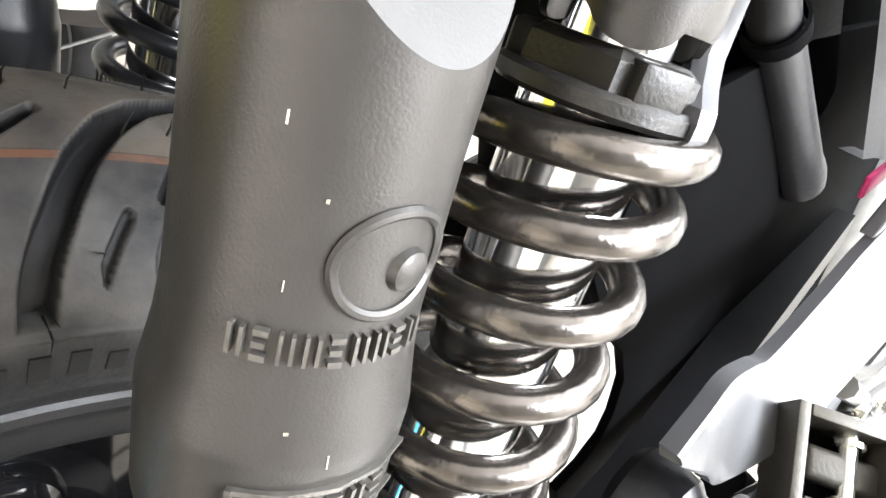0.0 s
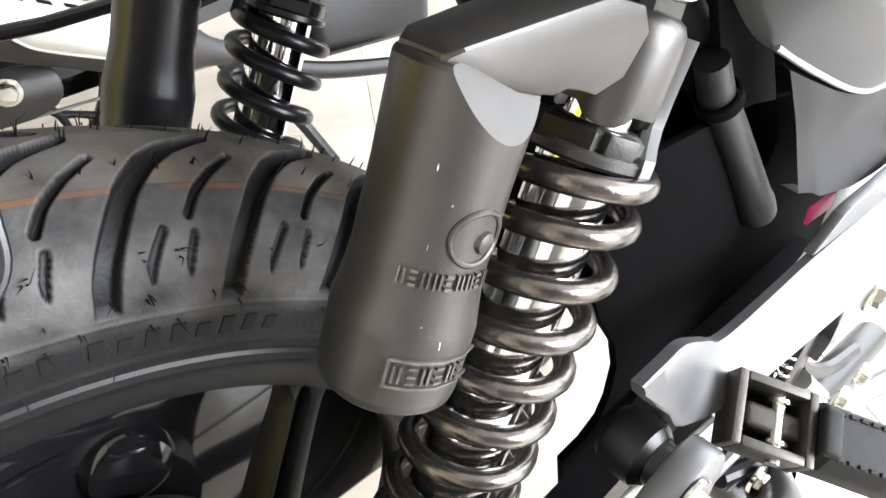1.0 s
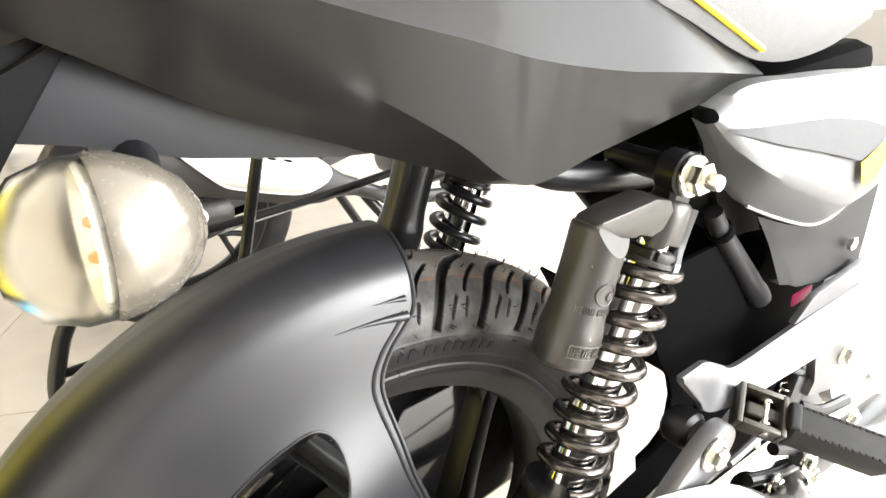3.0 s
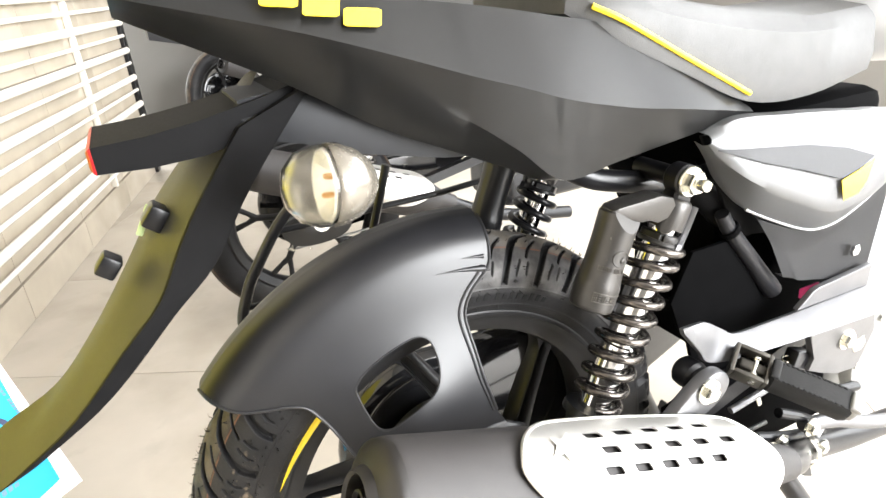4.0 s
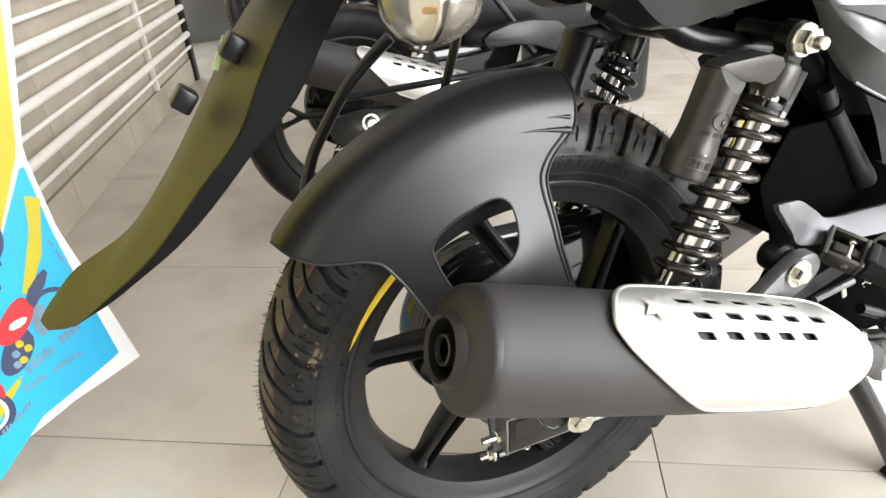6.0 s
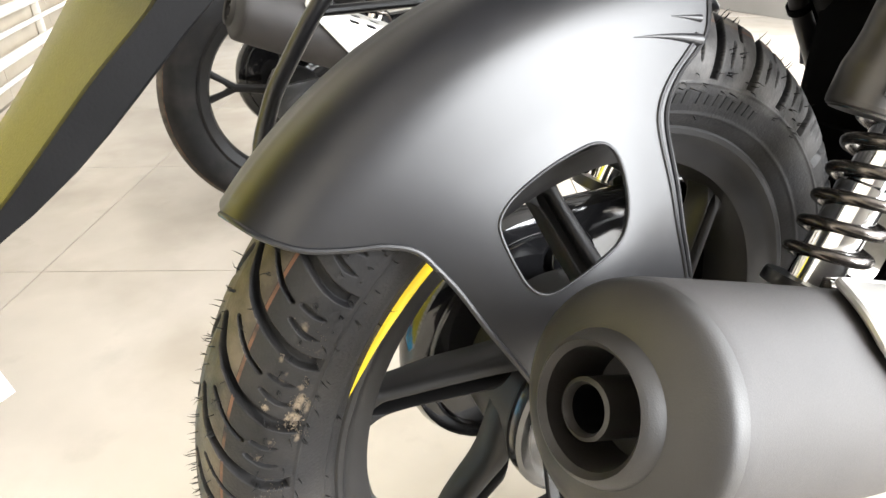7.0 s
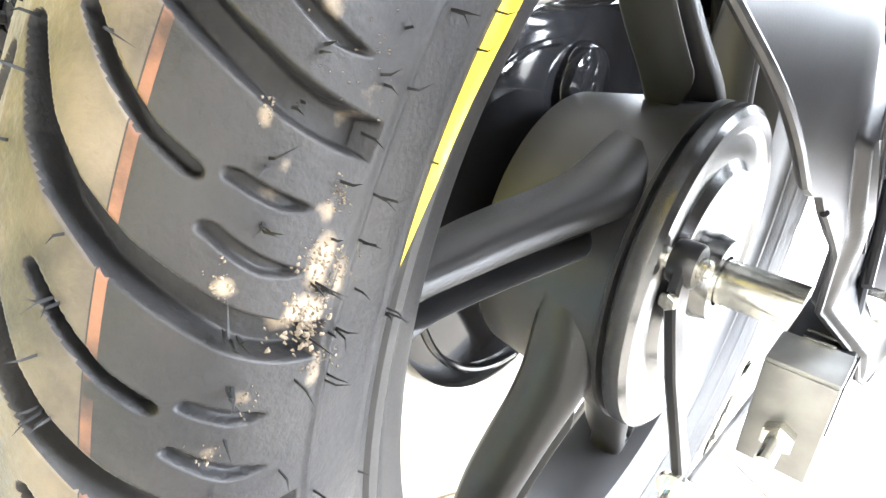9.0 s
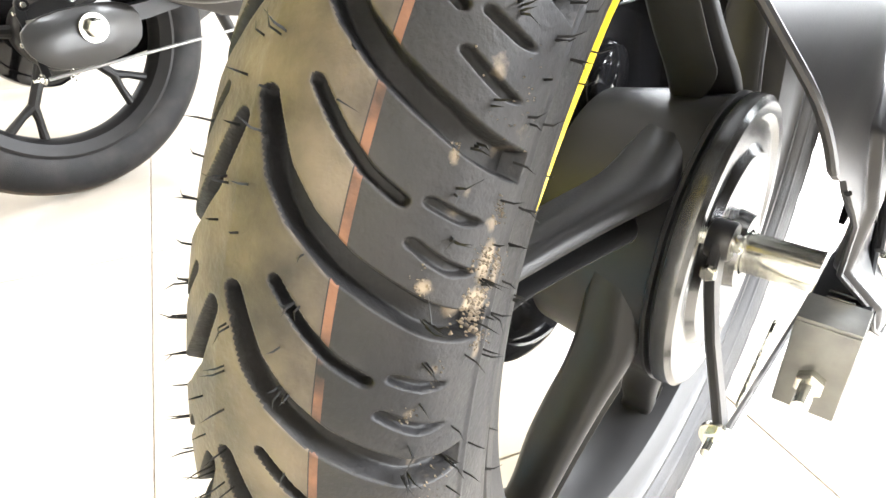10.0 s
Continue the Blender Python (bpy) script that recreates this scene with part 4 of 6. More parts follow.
# swing arms, chain case, brake gear
def running_gear(bike):
    for s in (-1, 1):
        arm = tube([(-0.070, 0.1225 * s, 0.312), (0.10, 0.125 * s, 0.322), (0.30, 0.115 * s, 0.348), (0.55, 0.09 * s, 0.385)], 0.0185, 4)
        arm = part("swing_arm", moved(arm, Matrix.Identity(4)), BLACK, bike, "black square swing arm", sharp=25)
    part("axle_spacer", moved(turned([(0.0, -0.058), (0.0125, -0.058), (0.0125, -0.106), (0, -0.106)], 32), Matrix.Translation(AXLE)), ZINC, bike, "zinc-plated axle spacer")
    part("arm_end", box(0.075, 0.0265, 0.047, 0.002, (-0.040, -0.1215, 0.306)), BLACK, bike, "black square end of the swing arm", sharp=25)
    cap = joined(box(0.003, 0.0275, 0.049, 0.001, (-0.0795, -0.1215, 0.3055)), box(0.024, 0.0275, 0.0025, 0.001, (-0.069, -0.1215, 0.3310)))
    part("chain_adjuster", cap, PLATED, bike, "plated steel chain adjuster plate", sharp=25)
    adj = Matrix.Translation((-0.081, -0.1215, 0.300)) @ Matrix.Rotation(radians(-90), 4, "Y")
    part("adjuster_bolt", moved(joined(hexbolt(0.0068, 0.006, False), revolve([(0.0038, 0), (0.0038, 0.022), (0, 0.0225)], 14)), adj), ZINC, bike, sharp=25)
    for x, z in ((-0.058, 0.3335), (-0.052, 0.3335)):
        part("adjuster_mark", box(0.0012, 0.012, 0.0008, 0, (x, -0.1215, z - 0.0005)), ZINC, bike)
    part("axle_nut", moved(hexbolt(0.011, 0.010), Matrix.Translation((0, -0.150, 0.312)) @ FACING), ZINC, bike, sharp=25)
    rings = [[(x + a * w, y + b * 0.0028, z) for a, b in ((-1, -0.6), (-0.8, -1), (0.8, -1), (1, -0.6), (1, 0.6), (0.8, 1), (-0.8, 1), (-1, 0.6))] for x, y, z, w in ((-0.068, -0.066, 0.352, 0.006), (-0.069, -0.066, 0.335, 0.0085), (-0.0695, -0.0675, 0.322, 0.0055), (-0.0700, -0.073, 0.295, 0.0050), (-0.0700, -0.081, 0.265, 0.0050), (-0.069, -0.0855, 0.248, 0.0065), (-0.069, -0.087, 0.240, 0.0065))]
    lever = part("brake_lever", loft(rings), BLACK, bike, "dark steel brake cam lever", sharp=30)
    clamp = turned([(0.0050, -0.060), (0.0095, -0.060), (0.0102, -0.062), (0.0102, -0.070), (0.0095, -0.0715), (0.0050, -0.0715)], 28, True)
    part("lever_clamp", moved(clamp, Matrix.Translation((-0.064, 0, 0.350))), BLACK, lever)
    part("cam_shaft", moved(turned([(0, -0.052), (0.0048, -0.052), (0.0048, -0.075), (0.004, -0.076), (0, -0.076)], 20), Matrix.Translation((-0.064, 0, 0.350))), ZINC, bike)
    rearward = Matrix.Rotation(radians(-90), 4, "Y")
    part("pinch_bolt", moved(hexbolt(0.0042, 0.004, False), Matrix.Translation((-0.0770, -0.066, 0.338)) @ rearward), ZINC, lever, sharp=25)
    part("rod_nut", moved(joined(hexbolt(0.0062, 0.007), revolve([(0.0034, 0), (0.0034, 0.016), (0, 0.0165)], 14)), Matrix.Translation((-0.0755, -0.0875, 0.237)) @ rearward), ZINC, lever, sharp=25)
    part("brake_rod", tube([(-0.069, -0.092, 0.236), (0.10, -0.10, 0.245), (0.45, -0.11, 0.26)], 0.0030, 10), ALLOY, bike)
    spring = [(-0.018 - 0.00018 * k + 0.0045 * math.cos(k * 0.55), -0.093 + 0.00008 * k, 0.280 - 0.0008 * k + 0.0045 * math.sin(k * 0.55)) for k in range(70)]
    part("rod_spring", tube([Vector(p) for p in spring], 0.0011, 6), ZINC, bike)
    case = [(0.127 * math.sin(a) + 0.004, 0.127 * math.cos(a) - 0.004) for a in np.linspace(math.pi, 2 * math.pi, 25)]
    case_outline = [(x, 0.312 + z) for x, z in case] + [(0.25, 0.425), (0.52, 0.44), (0.56, 0.40), (0.54, 0.34), (0.25, 0.215), (0.05, 0.197)]
    cover = part("chain_case", moved(plate(case_outline, 0.036, 0.012), Matrix.Translation((0, 0.077, 0))), GLOSS, bike, "glossy black chain case")
    swage = [(0.108 * math.sin(a) + 0.004, 0.0578, 0.308 + 0.108 * math.cos(a)) for a in np.linspace(math.pi * 1.02, 2.05 * math.pi, 40)]
    part("raised_swage", tube(swage, 0.0024, 8), GLOSS, cover)
    part("raised_boss", moved(turned([(0, 0.046), (0.018, 0.046), (0.024, 0.049), (0.027, 0.055), (0.027, 0.062)], 36), Matrix.Translation((0.045, 0, 0.385))), GLOSS, cover)


running_gear(bike)

# fender's lower bracket
for z0, z1 in ((0.392, 0.352), (0.378, 0.338)):
    part("bracket_rib", tube([(0.020, -0.119, z0), (-0.036, -0.1285, z1)], 0.0022, 8), PLASTIC, fender)
bolt_at("bracket_bolt", (-0.02, -0.121, 0.335), 0.009, 0.016, ZINC, fender)


# ---- bodywork ----
def ribbon(stations, sub=6):
    """A sheet through stations, each a list of points, smoothed along its length."""
    lines = [spline([st[k] for st in stations], sub) for k in range(len(stations[0]))]
    return loft([list(col) for col in zip(*lines)], caps=False, closed=False)


cowl = [
    [(0.347, -0.060, 0.716), (0.347, -0.088, 0.717), (0.347, -0.106, 0.719), (0.347, -0.1145, 0.7235), (0.347, -0.108, 0.728)],
    [(0.24, -0.060, 0.708), (0.24, -0.090, 0.709), (0.24, -0.1115, 0.7105), (0.24, -0.1285, 0.745), (0.24, -0.107, 0.788)],
    [(0.167, -0.060, 0.700), (0.167, -0.088, 0.700), (0.167, -0.1115, 0.703), (0.167, -0.1275, 0.758), (0.167, -0.100, 0.829)],
    [(0.10, -0.058, 0.698), (0.10, -0.086, 0.691), (0.10, -0.1115, 0.697), (0.10, -0.1265, 0.775), (0.10, -0.094, 0.846)],
    [(0.05, -0.056, 0.722), (0.05, -0.084, 0.714), (0.05, -0.1115, 0.736), (0.05, -0.1255, 0.793), (0.05, -0.087, 0.857)],
    [(0.0, -0.053, 0.748), (0.0, -0.081, 0.738), (0.0, -0.110, 0.772), (0.0, -0.123, 0.810), (0.0, -0.088, 0.866)],
    [(-0.07, -0.050, 0.785), (-0.07, -0.074, 0.773), (-0.07, -0.105, 0.815), (-0.07, -0.116, 0.836), (-0.07, -0.093, 0.878)],
    [(-0.14, -0.045, 0.828), (-0.14, -0.064, 0.818), (-0.14, -0.095, 0.848), (-0.14, -0.104, 0.860), (-0.14, -0.084, 0.892)],
    [(-0.25, -0.035, 0.886), (-0.25, -0.045, 0.878), (-0.25, -0.068, 0.886), (-0.25, -0.076, 0.892), (-0.25, -0.060, 0.908)],
]
for s in (1, -1):
    bm = ribbon([[(x, y * s, z) for x, y, z in st] for st in cowl])
    bmesh.ops.solidify(bm, geom=bm.faces[:], thickness=0.0025)
    part("tail_panel", bm, GREY, bike, "dark grey tail panel with a sharp crease", sharp=24)
for x, z, w, h in ((-0.142, 0.8835, 0.027, 0.013), (-0.113, 0.8745, 0.027, 0.0135), (-0.083, 0.8645, 0.029, 0.014), (-0.13, 0.902, 0.05, 0.010)):
    face = plate([tuple(p.xy) for p in rounded([(-w / 2, -h / 2, 0), (w / 2, -h / 2 - 0.004, 0), (w / 2 + 0.004, h / 2 - 0.004, 0), (-w / 2 + 0.004, h / 2, 0)], 1, 0.1)], 0.001)
    part("yellow_decal", moved(face, Matrix.Translation((x, -0.1015 - 0.10 * (x + 0.14), z)) @ Matrix.Rotation(radians(-26), 4, "X")), YELLOW, bike, "plain yellow decal shape")
# the seat
seat = []
for x, w, z0, z1 in ((0.12, 0.085, 0.845, 0.875), (0.17, 0.105, 0.815, 0.870), (0.24, 0.112, 0.780, 0.850), (0.34, 0.113, 0.735, 0.828), (0.45, 0.105, 0.725, 0.815), (0.58, 0.085, 0.735, 0.815)):
    ring = [(-w, z0), (-w - 0.004, z0 + 0.02), (-w, z1 - 0.02), (-w * 0.86, z1 - 0.004), (-w * 0.5, z1 + 0.004), (0, z1 + 0.006), (w * 0.5, z1 + 0.004), (w * 0.86, z1 - 0.004), (w, z1 - 0.02), (w + 0.004, z0 + 0.02), (w, z0)]
    seat.append([(x, y, z) for y, z in ring])
part("seat", loft([list(col) for col in zip(*[spline([st[k] for st in seat], 5) for k in range(11)])]), SEAT, bike, "padded vinyl motorcycle seat")
part("seat_piping", tube(spline([(0.14, -0.100, 0.850), (0.17, -0.111, 0.834), (0.24, -0.1165, 0.795), (0.335, -0.117, 0.745)]), 0.0028, 8), YELLOW, bike, "thin yellow seat piping")
part("fuel_tank", loft([[(x, w * math.cos(a), zc + h * math.sin(a)) for a in np.linspace(0, 2 * math.pi, 24, endpoint=False)] for x, w, zc, h in ((0.56, 0.06, 0.80, 0.03), (0.60, 0.10, 0.81, 0.07), (0.72, 0.14, 0.84, 0.12), (0.95, 0.14, 0.87, 0.13), (1.05, 0.08, 0.87, 0.08))]), PANEL, bike, "silver painted fuel tank")

# side panel: a silver shell with a folded lower flank, a grey panel below
LIP = [(0.272, -0.1172, 0.700), (0.288, -0.1182, 0.678), (0.312, -0.112, 0.648), (0.350, -0.115, 0.610), (0.388, -0.12, 0.59), (0.437, -0.124, 0.568), (0.47, -0.126, 0.56), (0.512, -0.125, 0.562), (0.57, -0.12, 0.577), (0.64, -0.11, 0.6)]
FOLD = [(0.2725, -0.1255, 0.702), (0.289, -0.1345, 0.682), (0.312, -0.147, 0.662), (0.346, -0.151, 0.643), (0.385, -0.155, 0.624), (0.432, -0.158, 0.603), (0.468, -0.158, 0.597), (0.512, -0.156, 0.6), (0.56, -0.15, 0.612), (0.63, -0.137, 0.635)]
TOP = [(0.276, -0.121, 0.711), (0.304, -0.125, 0.722), (0.335, -0.127, 0.722), (0.37, -0.129, 0.718), (0.42, -0.130, 0.713), (0.46, -0.130, 0.708), (0.50, -0.130, 0.702), (0.54, -0.128, 0.697), (0.58, -0.125, 0.690), (0.64, -0.118, 0.680)]


def panel_section(lip, fold, top):
    lip, fold, top = Vector(lip), Vector(fold), Vector(top)
    face = [fold.lerp(top, s) + Vector((0, -0.016 * s * (1 - s), 0)) for s in (1, 0.75, 0.5, 0.25, 0.1)]
    corner = fold.lerp(lip, 0.02) + Vector((0, 0.0012, 0))
    return [top + Vector((0, 0.014, 0.001))] + face + [corner] + [fold.lerp(lip, s) for s in (0.14, 0.5, 0.9)] + [lip, lip + Vector((0, 0.012, 0.003))]


def on_panel(x, z, lift):
    """A point on the shell's upper face."""
    zc, zt = (np.interp(x, [p[0] for p in row], [p[2] for p in row]) for row in (FOLD, TOP))
    yc, yt = (np.interp(x, [p[0] for p in row], [p[1] for p in row]) for row in (FOLD, TOP))
    s = min(1.0, max(0.0, (z - zc) / (zt - zc)))
    return Vector((x, yc + (yt - yc) * s - 0.016 * s * (1 - s) - lift, z))


LOW_TOP = [(0.370, -0.1170, 0.594), (0.398, -0.1208, 0.581), (0.437, -0.122, 0.565), (0.47, -0.124, 0.557), (0.512, -0.123, 0.559), (0.57, -0.118, 0.574), (0.63, -0.11, 0.594)]
LOW_FOLD = [(0.400, -0.1165, 0.556), (0.418, -0.1183, 0.544), (0.433, -0.119, 0.537), (0.464, -0.12, 0.531), (0.502, -0.12, 0.54), (0.56, -0.117, 0.556), (0.626, -0.113, 0.575)]
LOW_END = [(0.426, -0.121, 0.503), (0.440, -0.1235, 0.499), (0.450, -0.126, 0.494), (0.475, -0.127, 0.488), (0.505, -0.127, 0.481), (0.55, -0.126, 0.475), (0.592, -0.124, 0.474)]
MID_GREY = material("mid_grey_panel", (0.040, 0.040, 0.042), 0.5, vary=0.06, scale=12, bump=0.05, bump_scale=900, spec=0.3)


def low_section(a, b, c):
    a, b, c = Vector(a), Vector(b), Vector(c)
    return [a + Vector((0, 0.01, 0.004)), a, a.lerp(b, 0.5), a.lerp(b, 0.9), b.lerp(c, 0.12), b.lerp(c, 0.5), b.lerp(c, 0.94), c, c + Vector((0, 0.012, 0.001))]


for side in (1, -1):
    bm = ribbon([[p * Vector((1, side, 1)) for p in panel_section(*ps)] for ps in zip(LIP, FOLD, TOP)])
    bmesh.ops.solidify(bm, geom=bm.faces[:], thickness=0.0022)
    shell = part("side_panel", bm, PANEL, bike, "glossy silver side panel", sharp=38)
    part("panel_lip", tube([p + Vector((0, -0.001, 0)) * side for p in spline([Vector(p) * Vector((1, side, 1)) for p in LIP[3:]], 5)], 0.0019, 8), PANEL, shell)
    bm = ribbon([[p * Vector((1, side, 1)) for p in low_section(*ps)] for ps in zip(LOW_TOP, LOW_FOLD, LOW_END)])
    bmesh.ops.solidify(bm, geom=bm.faces[:], thickness=0.0022)
    part("lower_side_panel", bm, MID_GREY, bike, "mid grey lower side panel", sharp=38)
    if side == 1:
        panel = shell
wedge = [(0.272, 0.698), (0.312, 0.695), (0.401, 0.683), (0.466, 0.668), (0.516, 0.650), (0.485, 0.641), (0.451, 0.636), (0.389, 0.658), (0.333, 0.676)]
part("grey_decal", patch(wedge, [], 50, 20, lambda x, z: on_panel(x, z, 0.0052), 0.0004), DECAL, panel, "dark grey wedge decal")
part("yellow_decal", patch([(0.451, 0.634), (0.485, 0.640), (0.516, 0.648), (0.498, 0.624), (0.482, 0.613), (0.454, 0.610)], [], 24, 12, lambda x, z: on_panel(x, z, 0.0056), 0.0004), YELLOW, panel, "small yellow decal")
bolt_at("panel_bolt", (0.549, -0.128, 0.511), 0.008, 0.005, CHROME, bike, washer=False)
# tail: mudguard root, lamp, number plate flap
tail = [[(x, y, z) for y, z in ((-w, z0), (-w - 0.003, (z0 + z1) / 2), (-w + 0.006, z1), (w - 0.006, z1), (w + 0.003, (z0 + z1) / 2), (w, z0))] for x, w, z0, z1 in ((0.10, 0.062, 0.715, 0.770), (0.0, 0.060, 0.728, 0.790), (-0.08, 0.056, 0.746, 0.804), (-0.13, 0.052, 0.764, 0.812), (-0.175, 0.047, 0.775, 0.806))]
part("mudguard_root", loft(tail), ROOT, bike, "black plastic under-tail", sharp=28)
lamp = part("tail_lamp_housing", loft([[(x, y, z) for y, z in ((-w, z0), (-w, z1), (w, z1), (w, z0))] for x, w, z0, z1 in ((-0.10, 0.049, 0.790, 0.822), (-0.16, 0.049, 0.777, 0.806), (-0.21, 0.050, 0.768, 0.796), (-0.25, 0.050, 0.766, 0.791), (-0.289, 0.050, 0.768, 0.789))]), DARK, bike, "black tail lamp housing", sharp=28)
part("tail_lens", loft([[(x, y, z) for y, z in ((-w, z0), (-w, z1), (w, z1), (w, z0))] for x, w, z0, z1 in ((-0.289, 0.050, 0.7675, 0.7895), (-0.291, 0.049, 0.769, 0.788), (-0.293, 0.045, 0.772, 0.785))]), RED, lamp, "red tail lamp lens", sharp=28)
flap_right = spline([(-0.118, -0.052, 0.812), (-0.165, -0.05, 0.757), (-0.195, -0.05, 0.719), (-0.228, -0.052, 0.672), (-0.269, -0.053, 0.636), (-0.327, -0.053, 0.582), (-0.379, -0.052, 0.548), (-0.414, -0.047, 0.527), (-0.444, -0.026, 0.515)], 4)
flap_left = spline([(-0.150, 0.052, 0.815), (-0.205, 0.052, 0.765), (-0.252, 0.055, 0.716), (-0.276, 0.056, 0.682), (-0.301, 0.057, 0.647), (-0.340, 0.057, 0.597), (-0.386, 0.058, 0.549), (-0.440, 0.056, 0.522), (-0.462, 0.032, 0.509)], 4)
rings = []
for k, (a, b) in enumerate(zip(flap_right, flap_left)):
    back = Vector((-0.62, 0, -0.25)).normalized()
    a = a + back * 0.066 * (1 - 0.78 * k / len(flap_right))
    mid = a.lerp(b, 0.5)
    deep = 0.020 * min(1.0, 2.2 * (1 - k / len(flap_right)))
    rings.append([a + back * -deep * 0.9, a + back * 0.001, a.lerp(b, 0.12) + back * 0.004, a.lerp(b, 0.35) + back * 0.009, mid + back * 0.011, a.lerp(b, 0.65) + back * 0.009, a.lerp(b, 0.88) + back * 0.004, b, b - back * deep * 0.9, mid - back * 0.004 * min(1, deep * 80)])
flap = part("mudguard_flap", loft(rings), REFLECT_OLIVE, bike, "dark plastic mudguard flap, the banner's reflection tinting its colour olive", sharp=40)
wall = []
for k, p in enumerate(flap_right[:-4]):
    q = p + Vector((-0.62, 0, -0.25)).normalized() * 0.066 * (1 - 0.78 * k / len(flap_right))
    e = min(1.0, 0.15 + (len(flap_right) - 5 - k) / 8)
    wall.append([p + Vector((0.006, -0.0035, 0.004)) * e, p + Vector((0, -0.005, 0)) * e, q + Vector((0, -0.005, 0)) * e, q + Vector((-0.002, -0.001, -0.001)), q + Vector((0.001, 0.004, 0)), p + Vector((0.006, 0.004, 0.004))])
# the wall's near black includes the shade that lies on it
part("side_flange", loft(wall), DARK, flap, "near-black side wall, its shade put into the colour", sharp=40)
part("flap_rib", tube([p.lerp(q, 0.45) + Vector((-0.008, 0, -0.003)) for p, q in list(zip(flap_right, flap_left))[9:20]], [0.001 + 0.0007 * k for k in range(11)], 8), REFLECT_OLIVE, flap)
part("rubber_stop", moved(box(0.018, 0.022, 0.020, 0.003), Matrix.Translation((-0.306, 0.010, 0.674)) @ Matrix.Rotation(radians(40), 4, "Y")), BLACK, flap, "square black rubber stop")
part("rubber_stop", moved(box(0.018, 0.024, 0.022, 0.003), Matrix.Translation((-0.258, 0.000, 0.712)) @ Matrix.Rotation(radians(40), 4, "Y")), BLACK, flap, "square black rubber stop")
part("plate_clip", moved(box(0.006, 0.004, 0.030, 0.001), Matrix.Translation((-0.268, 0.016, 0.706)) @ Matrix.Rotation(radians(30), 4, "Y")), material("pale_green_clip", (0.55, 0.7, 0.35), 0.5), flap, "pale green plastic clip")

# indicator
sig_m = along((-0.100, -0.143, 0.747), (-0.176, -0.146, 0.756), (0, 0, 1)) @ Matrix.Translation((0, 0, 0.005)) @ Matrix.Scale(0.92, 4)
sig = part("indicator", moved(revolve([(0, -0.006), (0.010, -0.005), (0.020, 0.001), (0.0285, 0.012), (0.0330, 0.024), (0.0345, 0.034), (0.0335, 0.036), (0.031, 0.030), (0.0, 0.008)], 40), sig_m), material("smoked_grey_cover", (0.16, 0.145, 0.12), 0.25, metal=0.5, vary=0.1, coat=0.4), bike, "rear indicator with a clear lens")
part("indicator_lens", moved(revolve([(0.0335, 0.035), (0.0335, 0.046), (0.028, 0.060), (0.016, 0.070), (0, 0.073), (0, 0.070), (0.015, 0.0672), (0.026, 0.058), (0.0315, 0.045), (0.0315, 0.035)], 40, True), sig_m), FROST, sig, "clear faceted indicator lens")
part("reflector", moved(revolve([(0.004, 0.020), (0.016, 0.024), (0.027, 0.032), (0.031, 0.038), (0.030, 0.040), (0.0, 0.018)], 12), sig_m), material("bright_reflector", (0.82, 0.8, 0.74), 0.3, metal=0.3, vary=0.05), sig, sharp=15)
for dz in (-0.009, 0.008):
    part("amber_bulb", moved(revolve([(0, 0.040), (0.0018, 0.0395), (0.0026, 0.037), (0.0025, 0.033), (0.002, 0.028), (0, 0.028)], 16), sig_m @ Matrix.Translation((dz * 0.3, dz, 0))), ORANGE, sig)
part("indicator_stalk", tube(spline([(-0.119, -0.128, 0.734), (-0.11, -0.09, 0.735), (-0.105, -0.05, 0.752)]), 0.011, 14), BLACK, bike)

# guard tubes on the far side
part("sari_guard", tube(spline([(-0.06, 0.19, 0.665), (-0.083, 0.2, 0.643), (-0.121, 0.2, 0.609), (-0.159, 0.2, 0.558), (-0.177, 0.2, 0.528), (-0.192, 0.2, 0.480), (-0.165, 0.2, 0.462), (-0.10, 0.2, 0.458), (0.10, 0.19, 0.455)]), 0.0075, 12), BLACK, bike, "black tubular sari guard")
part("guard_rail", tube([(-0.131, 0.2, 0.599), (0.109, 0.2, 0.600), (0.25, 0.17, 0.62)], 0.0045, 10), BLACK, bike)
part("guard_rail", tube([(-0.19, 0.2, 0.505), (-0.06, 0.2, 0.50), (0.12, 0.2, 0.51)], 0.0045, 10), BLACK, bike)
part("guard_post", tube([(0.03, 0.19, 0.66), (-0.02, 0.2, 0.50), (-0.05, 0.2, 0.38)], 0.006, 10), BLACK, bike)

